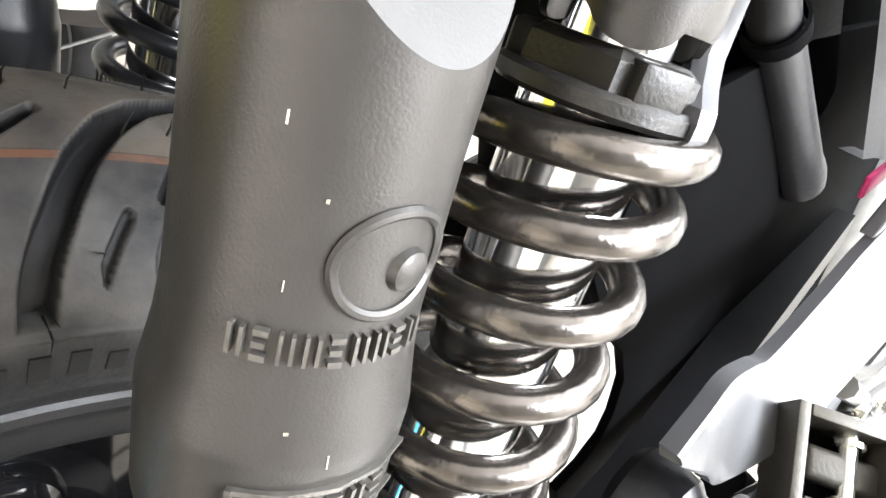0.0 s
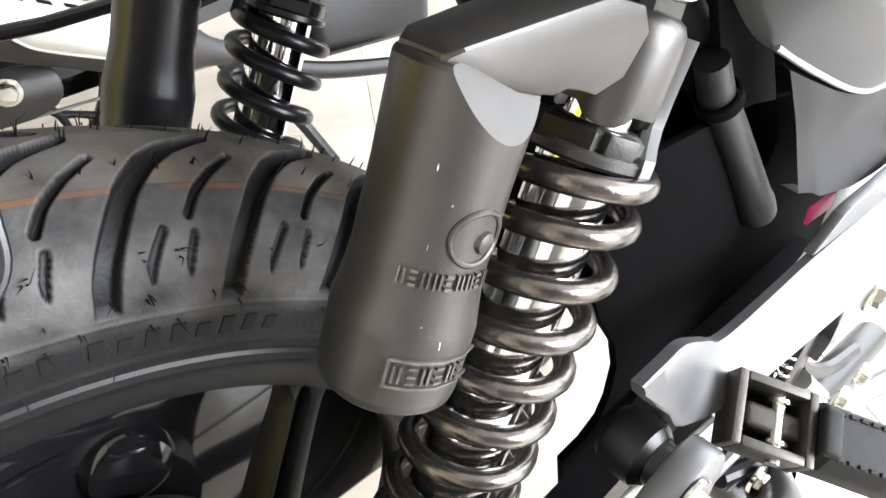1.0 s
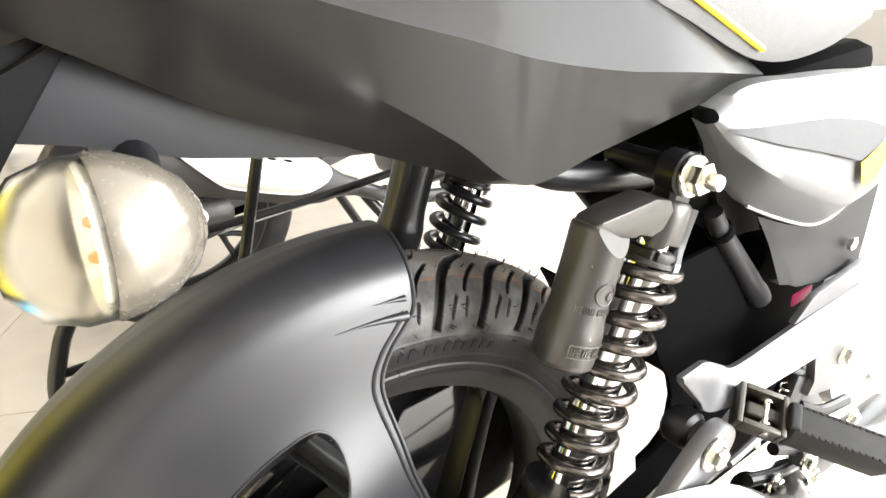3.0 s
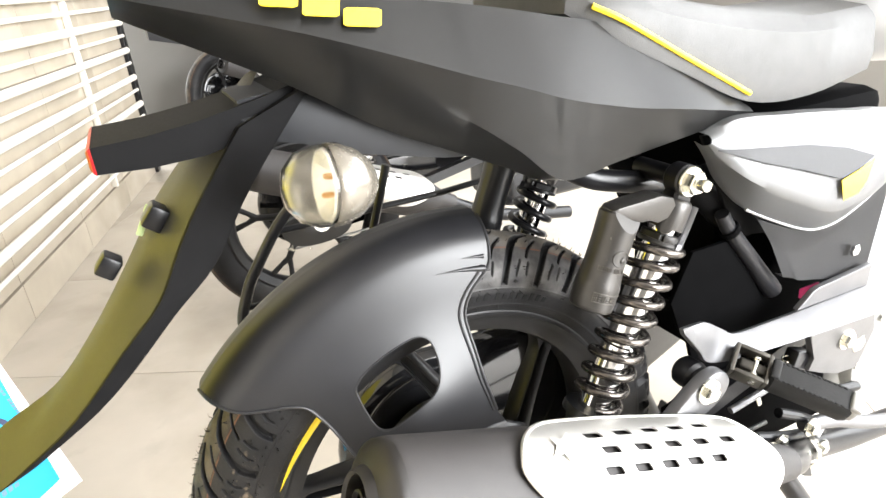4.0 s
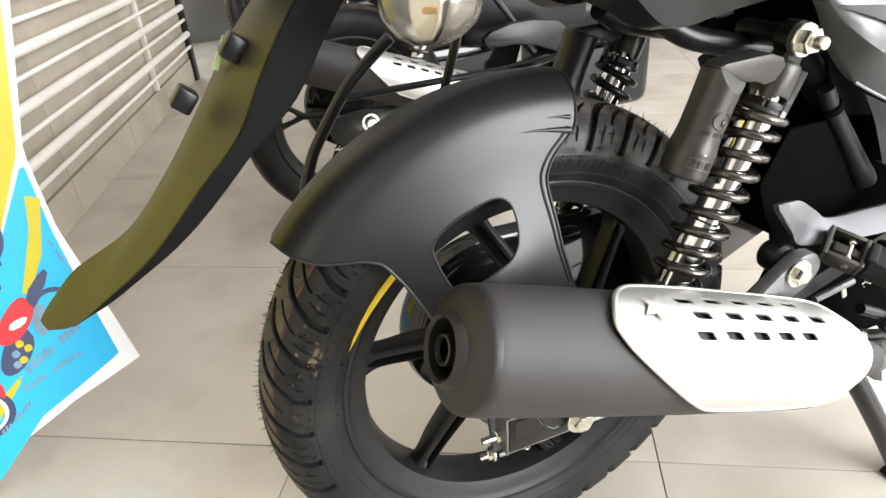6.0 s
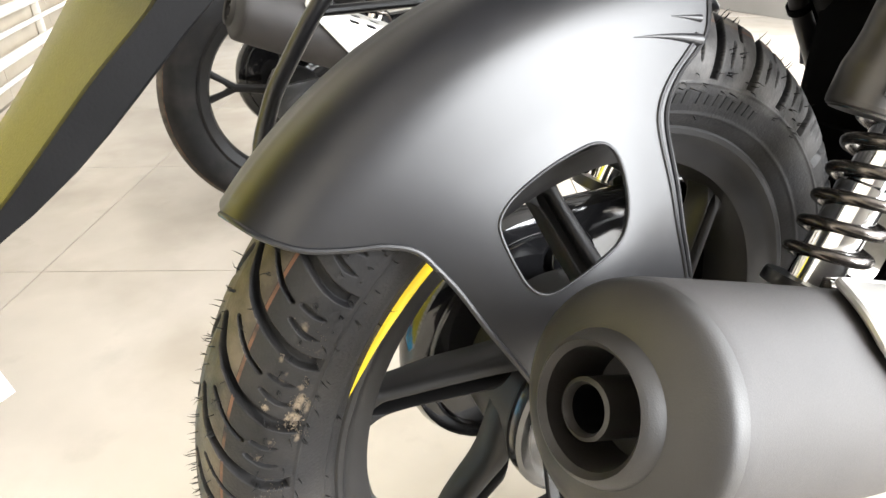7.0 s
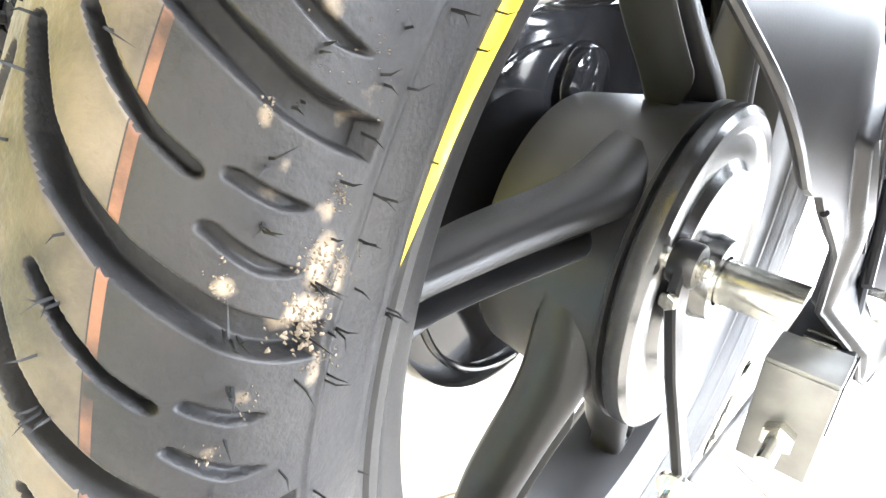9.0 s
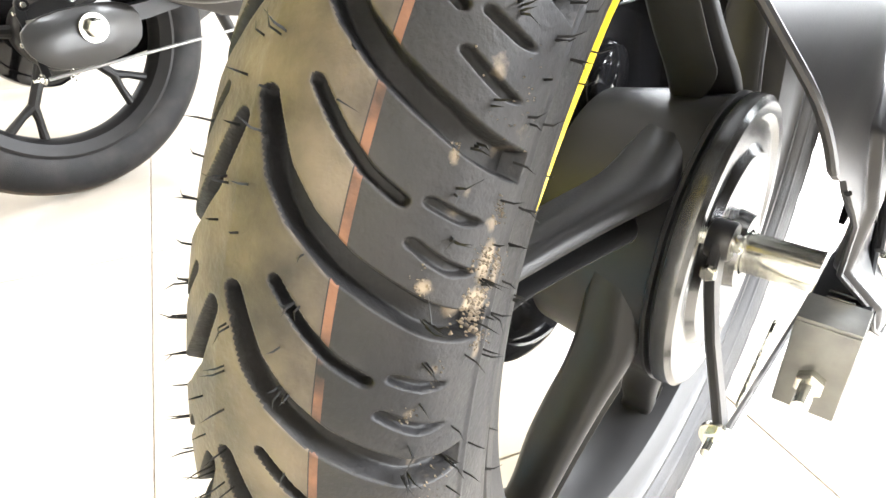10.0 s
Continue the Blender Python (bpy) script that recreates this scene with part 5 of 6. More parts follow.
# frame and what fills it
for s in (-1, 1):
    part("seat_rail", tube(spline([(0.14, 0.050 * s, 0.690), (0.192, 0.060 * s, 0.665), (0.318, 0.07 * s, 0.645), (0.50, 0.07 * s, 0.66)]), 0.0125, 14), BLACK, bike, "black steel frame rail")
    # stays and gussets get the black that has the recess's shade in it
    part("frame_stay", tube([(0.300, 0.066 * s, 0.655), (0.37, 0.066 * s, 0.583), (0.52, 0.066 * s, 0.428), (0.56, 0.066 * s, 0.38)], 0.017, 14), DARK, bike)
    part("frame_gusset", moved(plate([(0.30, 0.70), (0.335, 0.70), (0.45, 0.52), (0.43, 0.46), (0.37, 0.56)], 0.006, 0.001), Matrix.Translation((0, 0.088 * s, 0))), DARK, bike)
    part("rear_tube", tube([(0.340, 0.092 * s, 0.600), (0.352, 0.092 * s, 0.580), (0.40, 0.092 * s, 0.524), (0.430, 0.092 * s, 0.487), (0.438, 0.092 * s, 0.478), (0.447, 0.092 * s, 0.467)], [0.0085, 0.0095, 0.0108, 0.0125, 0.0135, 0.0130], 18), TUBE, bike)
    part("tube_clip", moved(revolve([(0.0112, -0.005), (0.0125, -0.004), (0.0125, 0.004), (0.0112, 0.005)], 20), along((0.3555, 0.092 * s, 0.576), (0.366, 0.092 * s, 0.5635))), SOOT_AND_SHADE, bike)
    part("shock_mount", tube([(0.2445, 0.055 * s, 0.670), (0.2445, 0.107 * s, 0.670)], 0.011, 14), BLACK, bike)
# air box and inner mudguard carry the recess's shade in their colour
part("air_box", box(0.30, 0.15, 0.31, 0.02, (0.50, 0, 0.55)), SOOT_AND_SHADE, bike, "air box blackened with the shade of its recess")
part("inner_mudguard", patch([(17, -0.088), (30, -0.088), (30, 0.088), (17, 0.088)], [], 40, 12, lambda a, y: AXLE + Vector((0.347 * math.cos(radians(a)), y, 0.347 * math.sin(radians(a)))), 0.004), SOOT_AND_SHADE, bike, "inner mudguard blackened with the shade of its recess")
part("pink_tag", moved(box(0.036, 0.003, 0.014, 0.001), Matrix.Translation((0.487, -0.1174, 0.465))), PINK, bike, "bright pink plastic tag")

# footrest hanger, peg, brake side castings
def slab_of(front, back, bevel):
    """A cast piece between a front outline and its copy pushed back."""
    bm = loft([[Vector(p) for p in front], [Vector(p) + Vector(back) for p in front]])
    bmesh.ops.bevel(bm, geom=bm.edges[:], offset=bevel, segments=2, profile=0.5, affect="EDGES")
    return bm


arm_top = spline([(0.2180, -0.1600, 0.5165), (0.240, -0.157, 0.5130), (0.2600, -0.1540, 0.5080), (0.290, -0.1505, 0.4880), (0.3170, -0.1480, 0.4715), (0.38, -0.1435, 0.4640), (0.442, -0.1390, 0.4580), (0.58, -0.1360, 0.4540)], 4)
arm_low = spline([(0.2195, -0.1605, 0.5110), (0.2310, -0.1612, 0.4960), (0.2450, -0.1620, 0.4790), (0.2590, -0.1635, 0.4610), (0.300, -0.1700, 0.4550), (0.360, -0.1705, 0.4490), (0.425, -0.1705, 0.4430), (0.58, -0.1710, 0.4320)], 4)
bar = [[a, a.lerp(b, 0.06) + Vector((0, -0.0010, 0)), a.lerp(b, 0.5) + Vector((0, -0.0016, 0)), b.lerp(a, 0.06) + Vector((0, -0.0010, 0)), b, b + Vector((0.001, 0.0060, -0.0030)), a + Vector((0.001, 0.0060, -0.0020))] for a, b in zip(arm_top, arm_low)]
hang = part("footrest_hanger", loft(bar), SILVER, bike, "satin silver cast footrest hanger", sharp=34)
part("hanger_web", slab_of([(0.438, -0.1385, 0.4585), (0.4630, -0.1400, 0.4800), (0.472, -0.1400, 0.4825), (0.58, -0.1385, 0.4860), (0.58, -0.1375, 0.4545)], (0, 0.008, 0), 0.0012), SILVER, hang, sharp=20)
leg = slab_of([(0.422, -0.1705, 0.4440), (0.432, -0.1690, 0.425), (0.446, -0.1665, 0.400), (0.436, -0.1660, 0.384), (0.470, -0.1600, 0.366), (0.520, -0.153, 0.340), (0.565, -0.153, 0.335), (0.572, -0.162, 0.40), (0.55, -0.1705, 0.4340)], (0, 0.010, 0.002), 0.0018)
part("hanger_leg", leg, SILVER, hang, sharp=20)
bolt_at("hanger_bolt", (0.506, -0.1655, 0.408), 0.010, 0.009, ZINC, hang)
# added sheet whose near black stands in for the shade of an open cavity
part("frame_side_plate", moved(plate([(0.27, 0.50), (0.286, 0.46), (0.305, 0.43), (0.313, 0.403), (0.311, 0.375), (0.305, 0.359), (0.29, 0.348), (0.27, 0.343), (0.29, 0.21), (0.62, 0.20), (0.62, 0.52), (0.40, 0.56), (0.30, 0.56)], 0.006, 0.001), Matrix.Translation((0, -0.088, 0))), SOOT_AND_SHADE, bike, "added near-black sheet for the shaded cavity behind the footrest")
part("muffler_strap", moved(plate([tuple(p.xy) for p in rounded([(0.165, 0.395, 0), (0.185, 0.425, 0), (0.235, 0.462, 0), (0.262, 0.462, 0), (0.275, 0.440, 0), (0.258, 0.418, 0), (0.215, 0.402, 0), (0.19, 0.375, 0)], 2)], 0.016, 0.003), Matrix.Translation((0, -0.176, 0))), SILVER, bike, "satin silver exhaust strap")
bolt_at("strap_bolt", (0.237, -0.1855, 0.4435), 0.0105, 0.009, ZINC, bike)
part("rubber_bush", moved(turned([(0, -0.136), (0.0140, -0.136), (0.0175, -0.140), (0.0182, -0.148), (0.0175, -0.158), (0.0140, -0.162), (0.0125, -0.162), (0.0120, -0.168), (0, -0.168)], 32), Matrix.Translation((0.2450, 0, 0.4440))), BLACK, bike, "round black rubber bush")
part("bush_sleeve", moved(turned([(0, -0.158), (0.0095, -0.158), (0.0095, -0.1725), (0, -0.1725)], 24), Matrix.Translation((0.2450, 0, 0.4440))), PLATED, bike)
pm = along((0.2850, -0.1740, 0.4680), (0.3440, -0.2493, 0.4390), (-0.20, -0.485, 0.85))
CAST = material("dark_cast_metal", (0.050, 0.046, 0.039), 0.45, metal=0.6, vary=0.25, scale=60, bump=0.2, bump_scale=600)
sides = [box(0.0375, 0.020, 0.0048, 0.0009, (0, -0.010, 0.0024)), box(0.0375, 0.020, 0.0045, 0.0009, (0, -0.010, 0.0390)), box(0.0048, 0.020, 0.0315, 0.0009, (0.01635, -0.010, 0.0208)), box(0.0048, 0.020, 0.0315, 0.0009, (-0.01635, -0.010, 0.0208))]
peg = part("footpeg", moved(sides[0], pm), CAST, bike, "folding footpeg with a black rubber sleeve", sharp=25)
for cheek in sides[1:]:
    part("yoke_side", moved(cheek, pm), CAST, peg, sharp=25)
# near-black sheet added for the shaded inside of the open yoke
part("yoke_floor", moved(box(0.028, 0.003, 0.034, 0.0008, (0, -0.0175, 0.0205)), pm), SOOT_AND_SHADE, peg)
part("peg_tongue", moved(box(0.013, 0.011, 0.030, 0.003, (0, -0.012, 0.024), 3), pm), CAST, peg)
part("peg_pin", moved(tube([(-0.0205, -0.009, 0.026), (0.0205, -0.009, 0.026)], 0.0036, 14), pm), ZINC, peg)
for dx in (-0.0105, 0.0105):
    part("pin_washer", moved(tube([(dx - 0.001, -0.009, 0.026), (dx + 0.001, -0.009, 0.026)], 0.0058, 18), pm), ZINC, peg)
sleeve = [[(w * cx, h * cz - 0.010, t) for cx, cz in ((-1, -0.6), (-0.8, -1), (0.8, -1), (1, -0.6), (1, 0.5), (0.75, 1), (-0.75, 1), (-1, 0.5))] for w, h, t in ((0.0140, 0.0120, 0.0415), (0.0168, 0.0145, 0.0450), (0.0165, 0.0145, 0.120), (0.0140, 0.0125, 0.126))]
part("peg_rubber", moved(loft(sleeve), pm), PEG, peg, "black rubber sleeve", sharp=30)
for k in range(13):
    for dx in (-0.0112, 0.0112):
        part("peg_ridge", moved(box(0.0022, 0.0014, 0.0034, 0.0003, (dx, 0.0048, 0.050 + k * 0.0054), 1), pm), PEG, peg)
part("rubber_nub", moved(box(0.024, 0.006, 0.010, 0.0025, (0, 0.0050, 0.0445), 3), pm), PEG, peg)
part("end_cap", moved(joined(box(0.026, 0.020, 0.010, 0.004, (0, -0.009, 0.128), 3), box(0.024, 0.008, 0.013, 0.003, (0, 0.003, 0.128), 3)), pm), ALLOY, peg, "bare alloy end cap")
# engine side seen at the frame's edge
eng = part("engine", joined(box(0.30, 0.22, 0.26, 0.04, (0.74, 0, 0.33), 3), moved(turned([(0, -0.10), (0.085, -0.10), (0.092, -0.09), (0.092, 0.0), (0, 0)], 40), Matrix.Translation((0.70, -0.02, 0.30)))), ALLOY, bike, "silver engine cases")
for k in range(6):
    a = k * math.pi / 3
    bolt_at("case_bolt", (0.70 + 0.08 * math.cos(a), -0.120, 0.30 + 0.08 * math.sin(a)), 0.006, 0.005, ZINC, eng, washer=False)
part("brake_pedal", tube(spline([(0.44, -0.17, 0.300), (0.50, -0.172, 0.284), (0.574, -0.175, 0.252), (0.68, -0.19, 0.225)]), 0.010, 12), SILVER, bike)
part("pivot_bolt", moved(hexbolt(0.014, 0.012), Matrix.Translation((0.545, -0.150, 0.385)) @ FACING), ZINC, bike, sharp=25)
part("linkage", tube([(0.44, -0.16, 0.36), (0.50, -0.165, 0.30), (0.47, -0.168, 0.27)], 0.008, 10), ALLOY, bike)
part("brake_switch", moved(box(0.03, 0.02, 0.05, 0.004), Matrix.Translation((0.43, -0.150, 0.385)) @ Matrix.Rotation(radians(20), 4, "Y")), BLACK, bike)
part("light_switch_spring", tube([(0.40 + 0.004 * math.cos(k * 0.7), -0.158 + 0.004 * math.sin(k * 0.7), 0.415 - 0.0009 * k) for k in range(60)], 0.001, 6), ZINC, bike)
part("link_rod", tube([(0.298, -0.168, 0.381), (0.353, -0.170, 0.391)], 0.0045, 10), SILVER, bike, "short bright link rod")
part("link_tab", moved(box(0.006, 0.004, 0.020, 0.001), Matrix.Translation((0.345, -0.168, 0.378)) @ Matrix.Rotation(radians(-25), 4, "Y")), ZINC, bike)
for x, y, z, r in ((0.399, -0.170, 0.290, 0.008), (0.445, -0.178, 0.300, 0.009), (0.487, -0.172, 0.243, 0.008), (0.472, -0.170, 0.318, 0.006), (0.510, -0.176, 0.300, 0.008), (0.543, -0.176, 0.304, 0.008)):
    bolt_at("linkage_bolt", (x, y, z), r, r * 0.9, ZINC, bike)
for pts in (((0.40, -0.160, 0.33), (0.44, -0.165, 0.31), (0.48, -0.165, 0.28)), ((0.37, -0.155, 0.30), (0.42, -0.162, 0.285), (0.50, -0.160, 0.26)), ((0.46, -0.150, 0.35), (0.50, -0.158, 0.325), (0.56, -0.160, 0.31))):
    part("linkage", tube(spline(pts), 0.007, 10), BLACK, bike)
# centre stand
for s in (-1, 1):
    part("stand_leg", tube(spline([(0.415, 0.13 * s, 0.245), (0.44, 0.155 * s, 0.20), (0.495, 0.178 * s, 0.105), (0.548, 0.195 * s, 0.012)]), [0.017] * 6 + [0.0145] * 12 + [0.014], 14), BLACK, bike, "black tubular centre stand leg")
    part("stand_foot", moved(plate([tuple(p.xy) for p in rounded([(-0.03, 0.0, 0), (0.028, 0.0, 0), (0.034, 0.022, 0), (0.02, 0.05, 0), (0.008, 0.02, 0), (-0.03, 0.008, 0)], 2)], 0.034, 0.003), Matrix.Translation((0.556, 0.198 * s, 0.0))), BLACK, bike)
part("stand_gusset", moved(plate([(0.40, 0.25), (0.47, 0.235), (0.50, 0.19), (0.51, 0.165), (0.49, 0.175), (0.46, 0.20)], 0.008, 0.001), Matrix.Translation((0, -0.150, 0))), BLACK, bike)

# mouldings and dirt on the tyre
tyre = next(o for o in wheel.children if o.name.startswith("tyre"))
rng = random.Random(4)
hairs = bmesh.new()
for k in range(420):
    th, s = rng.choice((rng.uniform(-12, 55), rng.uniform(-12, 55), rng.uniform(88, 132))), rng.choice((SPAN[-1] * 0.5 + 0.006, SPAN[-1] * 0.5 + 0.03, SPAN[-1] * 0.5 - 0.022, SPAN[-1] * 0.5 - 0.004, 0.060, 0.045, rng.choice((0.013, 0.034, 0.038)))) + rng.uniform(-0.002, 0.002)
    p, nrm = on_tyre(round(th / 2.31) * 2.31 + rng.uniform(-0.25, 0.25), s)
    lay = Vector((rng.uniform(-1, 1), rng.uniform(-1, 1), rng.uniform(-1, 1))) * rng.choice((0.35, 0.9))
    ln = rng.uniform(0.004, 0.009)
    hairs = joined(hairs, tube([p - nrm * 0.001, p + (nrm + lay * 0.3).normalized() * ln * 0.5, p + (nrm + lay).normalized() * ln], [0.00045, 0.00035, 0.0002], 4)) if k == 0 else hairs
    if k:
        tip = p + (nrm + lay).normalized() * ln
        side = nrm.orthogonal().normalized() * 0.0004
        other = nrm.cross(side)
        a, b, c = (hairs.verts.new(p + v - nrm * 0.001) for v in (side, other - side * 0.5, -other - side * 0.5))
        m = p + (nrm + lay * 0.3).normalized() * ln * 0.5
        d, e, f = (hairs.verts.new(m + v * 0.8) for v in (side, other - side * 0.5, -other - side * 0.5))
        t = hairs.verts.new(tip)
        for quad in ((a, b, e, d), (b, c, f, e), (c, a, d, f), (d, e, t), (e, f, t), (f, d, t)):
            hairs.faces.new(quad)
tagged(part("rubber_hairs", hairs, HAIR, tyre, "fine rubber moulding hairs"), kind="stuff")
for k in range(16):
    th, s = 84 + k * 2.1 + (1.2 if k > 7 else 0), 0.0225
    (p, nrm), (q, _), (up_p, _) = on_tyre(th, s), on_tyre(th + 1.1, s), on_tyre(th, s + (0.009 if k % 3 else 0.007))
    bm = loft([[p - nrm * 0.001, q - nrm * 0.001, q + (up_p - p) - nrm * 0.001, up_p - nrm * 0.001], [p + nrm * 0.0006, q + nrm * 0.0006, q + (up_p - p) + nrm * 0.0006, up_p + nrm * 0.0006]])
    part("raised_bar", bm, HAIR, tyre)
for th, s, wide, n, big in ((21.5, 0.0455, 0.0075, 46, 0.0028), (24.5, 0.0465, 0.005, 22, 0.0020), (27.3, 0.0455, 0.004, 12, 0.0016), (22.8, 0.064, 0.0035, 9, 0.0022), (29.5, 0.064, 0.0025, 5, 0.0014), (15.5, 0.061, 0.003, 6, 0.0014), (18.0, 0.055, 0.003, 6, 0.0013), (24.0, 0.040, 0.006, 16, 0.0020), (19.6, 0.038, 0.005, 14, 0.0018), (33.0, 0.050, 0.012, 10, 0.0012), (10.0, 0.050, 0.012, 10, 0.0012)):
    crumbs = bmesh.new()
    big *= 0.72
    for _ in range(n * 3):
        p, nrm = on_tyre(th + rng.gauss(0, wide * 100), s + rng.gauss(0, wide * 0.42), 0.0001)
        u = nrm.orthogonal().normalized()
        v = nrm.cross(u)
        c, m, turn = 0.45 * big * rng.uniform(0.25, 1.0) ** 1.5, rng.randint(8, 13), rng.uniform(0, 3)
        rim_pts = [p + (u * math.cos(t) * rng.uniform(0.7, 1.5) + v * math.sin(t)) * c * rng.uniform(0.45, 1.05) - nrm * 0.0004 for t in np.linspace(turn, turn + 2 * math.pi, m, endpoint=False)]
        top_pts = [p.lerp(q, rng.uniform(0.5, 0.75)) + nrm * rng.uniform(0.0003, 0.0006) for q in rim_pts]
        lower, upper_v, peak = [crumbs.verts.new(q) for q in rim_pts], [crumbs.verts.new(q) for q in top_pts], crumbs.verts.new(p + nrm * rng.uniform(0.0003, 0.0008))
        for k in range(m):
            crumbs.faces.new((lower[k], lower[(k + 1) % m], upper_v[(k + 1) % m], upper_v[k]))
            crumbs.faces.new((upper_v[k], upper_v[(k + 1) % m], peak))
    part("dried_mud", crumbs, MUD, tyre, "pale dried mud", sharp=60)


# ---- the motorcycle behind ----
second = thing("motorcycle", "black motorcycle with a slotted silver heat shield, parked behind", "motorcycle", (0.115, 1.12, 0), "motorcycles in the showroom")


def plain_wheel(bike, at):
    """A thinner cast wheel whose five spokes fork towards the rim."""
    prof = [(0.2320, -0.034), (0.226, -0.035), (0.218, -0.030), (0.206, -0.024), (0.200, -0.012), (0.199, 0.0)]
    prof = prof + [(r, -y) for r, y in prof[-2::-1]] + [(0.224, 0.026), (0.218, 0), (0.224, -0.026)]
    rim = part("rear_wheel", turned(prof, 90, True), RIM, bike, "black cast wheel with forked spokes")
    rim.location = at
    rim.scale = (0.935, 0.935, 0.935)
    tyre = new("tyre", tyre_mesh("tyre", False))
    tyre.parent = rim
    tyre.scale = (1, 0.80, 1)
    part("hub", turned([(0.0, -0.055), (0.02, -0.055), (0.028, -0.048), (0.062, -0.044), (0.066, -0.036), (0.060, 0.02), (0.045, 0.05), (0, 0.05)], 48), RIM, rim)
    for k in range(5):
        a = radians(-62 + 72 * k)
        way = lambda r, d: Vector((-r * math.cos(a + d), 0, r * math.sin(a + d)))
        bm = joined(tube([way(0.05, 0), way(0.10, 0), way(0.145, 0)], [0.013, 0.010, 0.010], 10), tube([way(0.140, 0), way(0.165, 0.09), way(0.205, 0.16)], [0.010, 0.0075, 0.009], 10), tube([way(0.140, 0), way(0.165, -0.09), way(0.205, -0.16)], [0.010, 0.0075, 0.009], 10))
        part("spoke", bm, RIM, rim)
    return rim


plain_wheel(second, Vector((-0.015, 0, 0.292)))
silencer(second)
shock(second, 1)
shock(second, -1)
running_gear(second)
part("disc_plate", moved(plate([tuple(p.xy) for p in rounded([(-0.10, 0.34, 0), (0.05, 0.35, 0), (0.09, 0.32, 0), (0.07, 0.26, 0), (-0.06, 0.25, 0), (-0.11, 0.29, 0)], 2)], 0.010, 0.002), Matrix.Translation((0, -0.140, 0))), GREY, second, "dark grey brake plate and adjuster")
part("axle_bolt", moved(hexbolt(0.016, 0.016), Matrix.Translation((0, -0.150, 0.312)) @ FACING), ZINC, second, sharp=25)
part("frame_tube", tube(spline([(-0.10, -0.07, 0.75), (0.10, -0.07, 0.69), (0.32, -0.07, 0.64), (0.52, -0.07, 0.40)]), 0.014, 12), BLACK, second)
part("footrest_hanger", moved(plate([tuple(p.xy) for p in rounded([(0.32, 0.485, 0), (0.43, 0.512, 0), (0.58, 0.49, 0), (0.58, 0.40, 0), (0.45, 0.45, 0), (0.33, 0.45, 0)], 1)], 0.02, 0.004), Matrix.Translation((0, -0.15, 0))), BLACK, second)
part("air_box", box(0.40, 0.16, 0.25, 0.03, (0.50, 0, 0.56)), BLACK, second)
part("engine", box(0.34, 0.24, 0.26, 0.04, (0.74, 0, 0.33), 3), BLACK, second, "dark engine cases")
part("under_tail", loft([[(x, y, z) for y, z in ((-w, z0), (-w, z1), (w, z1), (w, z0))] for x, w, z0, z1 in ((0.45, 0.09, 0.66, 0.78), (0.15, 0.09, 0.69, 0.80), (-0.10, 0.07, 0.75, 0.83), (-0.30, 0.05, 0.80, 0.86))]), PLASTIC, second, sharp=28)
part("seat", loft([[(x, y, z) for y, z in ((-w, z0), (-w, z1 - 0.02), (-w * 0.7, z1), (w * 0.7, z1), (w, z1 - 0.02), (w, z0))] for x, w, z0, z1 in ((-0.20, 0.07, 0.85, 0.90), (0.1, 0.11, 0.80, 0.87), (0.40, 0.12, 0.76, 0.82), (0.58, 0.09, 0.77, 0.82))]), SEAT, second)
part("fuel_tank", loft([[(x, w * math.cos(a), zc + h * math.sin(a)) for a in np.linspace(0, 2 * math.pi, 24, endpoint=False)] for x, w, zc, h in ((0.58, 0.08, 0.80, 0.05), (0.72, 0.14, 0.84, 0.12), (0.95, 0.14, 0.87, 0.13), (1.05, 0.08, 0.87, 0.08))]), GREY, second)
for s in (-1, 1):
    part("stand_leg", tube([(0.415, 0.13 * s, 0.245), (0.495, 0.178 * s, 0.105), (0.548, 0.195 * s, 0.003)], 0.014, 12), BLACK, second)
far_bike = copy_thing(second, pose(0.30, 3.62, 0, 0, 0, 28))
tagged(far_bike, "dark motorcycle parked at the bright rear opening", "motorcycle", "motorcycles in the showroom")


# ---- the banner ----
banner = thing("banner", "yellow and cyan vinyl banner printed with motorcycles", "banner", (-0.5, 0.5, 0))
B_WAY = Vector((-0.92, -0.38, 0)).normalized()
B_OUT = Vector((0.38, -0.92, 0)).normalized()


def on_banner(t, z, lift=0.0):
    curl = 0.012 * math.sin(9 * t + 4 * z) + 0.02 * max(0.0, 0.25 - z)
    return B_WAY * t + Vector((0, 0, z)) + B_OUT * (lift + curl)


def print_on(name, outline, mat, lift, label="", times=0, n=24):
    pts = [tuple(p) for p in (rounded(outline, times) if times else [Vector(p) for p in outline])]
    return part(name, patch(pts, [], n, n, lambda t, z: on_banner(t, z, lift), 0.0006), mat, banner, label, sharp=60)


print_on("sheet", [(-0.016, 1.25), (-0.019, 0.762), (0.045, 0.527), (0.042, 0.404), (-0.005, 0.122), (0.05, 0.114), (0.113, 0.105), (0.2, 0.078), (0.278, 0.012), (0.75, 0.010), (0.75, 1.25)], WHITE, 0.0, "white vinyl sheet", 0, 60)
print_on("yellow_print", [(-0.002, 1.24), (-0.008, 0.763), (0.053, 0.528), (0.12, 0.406), (0.201, 0.318), (0.45, 0.10), (0.74, 0.03), (0.74, 1.24)], BANNERY, 0.0012, "plain yellow print", 0, 60)
print_on("cyan_print", [(0.0515, 0.515), (0.050, 0.40), (0.044, 0.327), (0.025, 0.150), (0.164, 0.105), (0.262, 0.022), (0.45, 0.020), (0.45, 0.09), (0.201, 0.314), (0.12, 0.402)], CYAN, 0.0012, "plain cyan print", 0, 50)


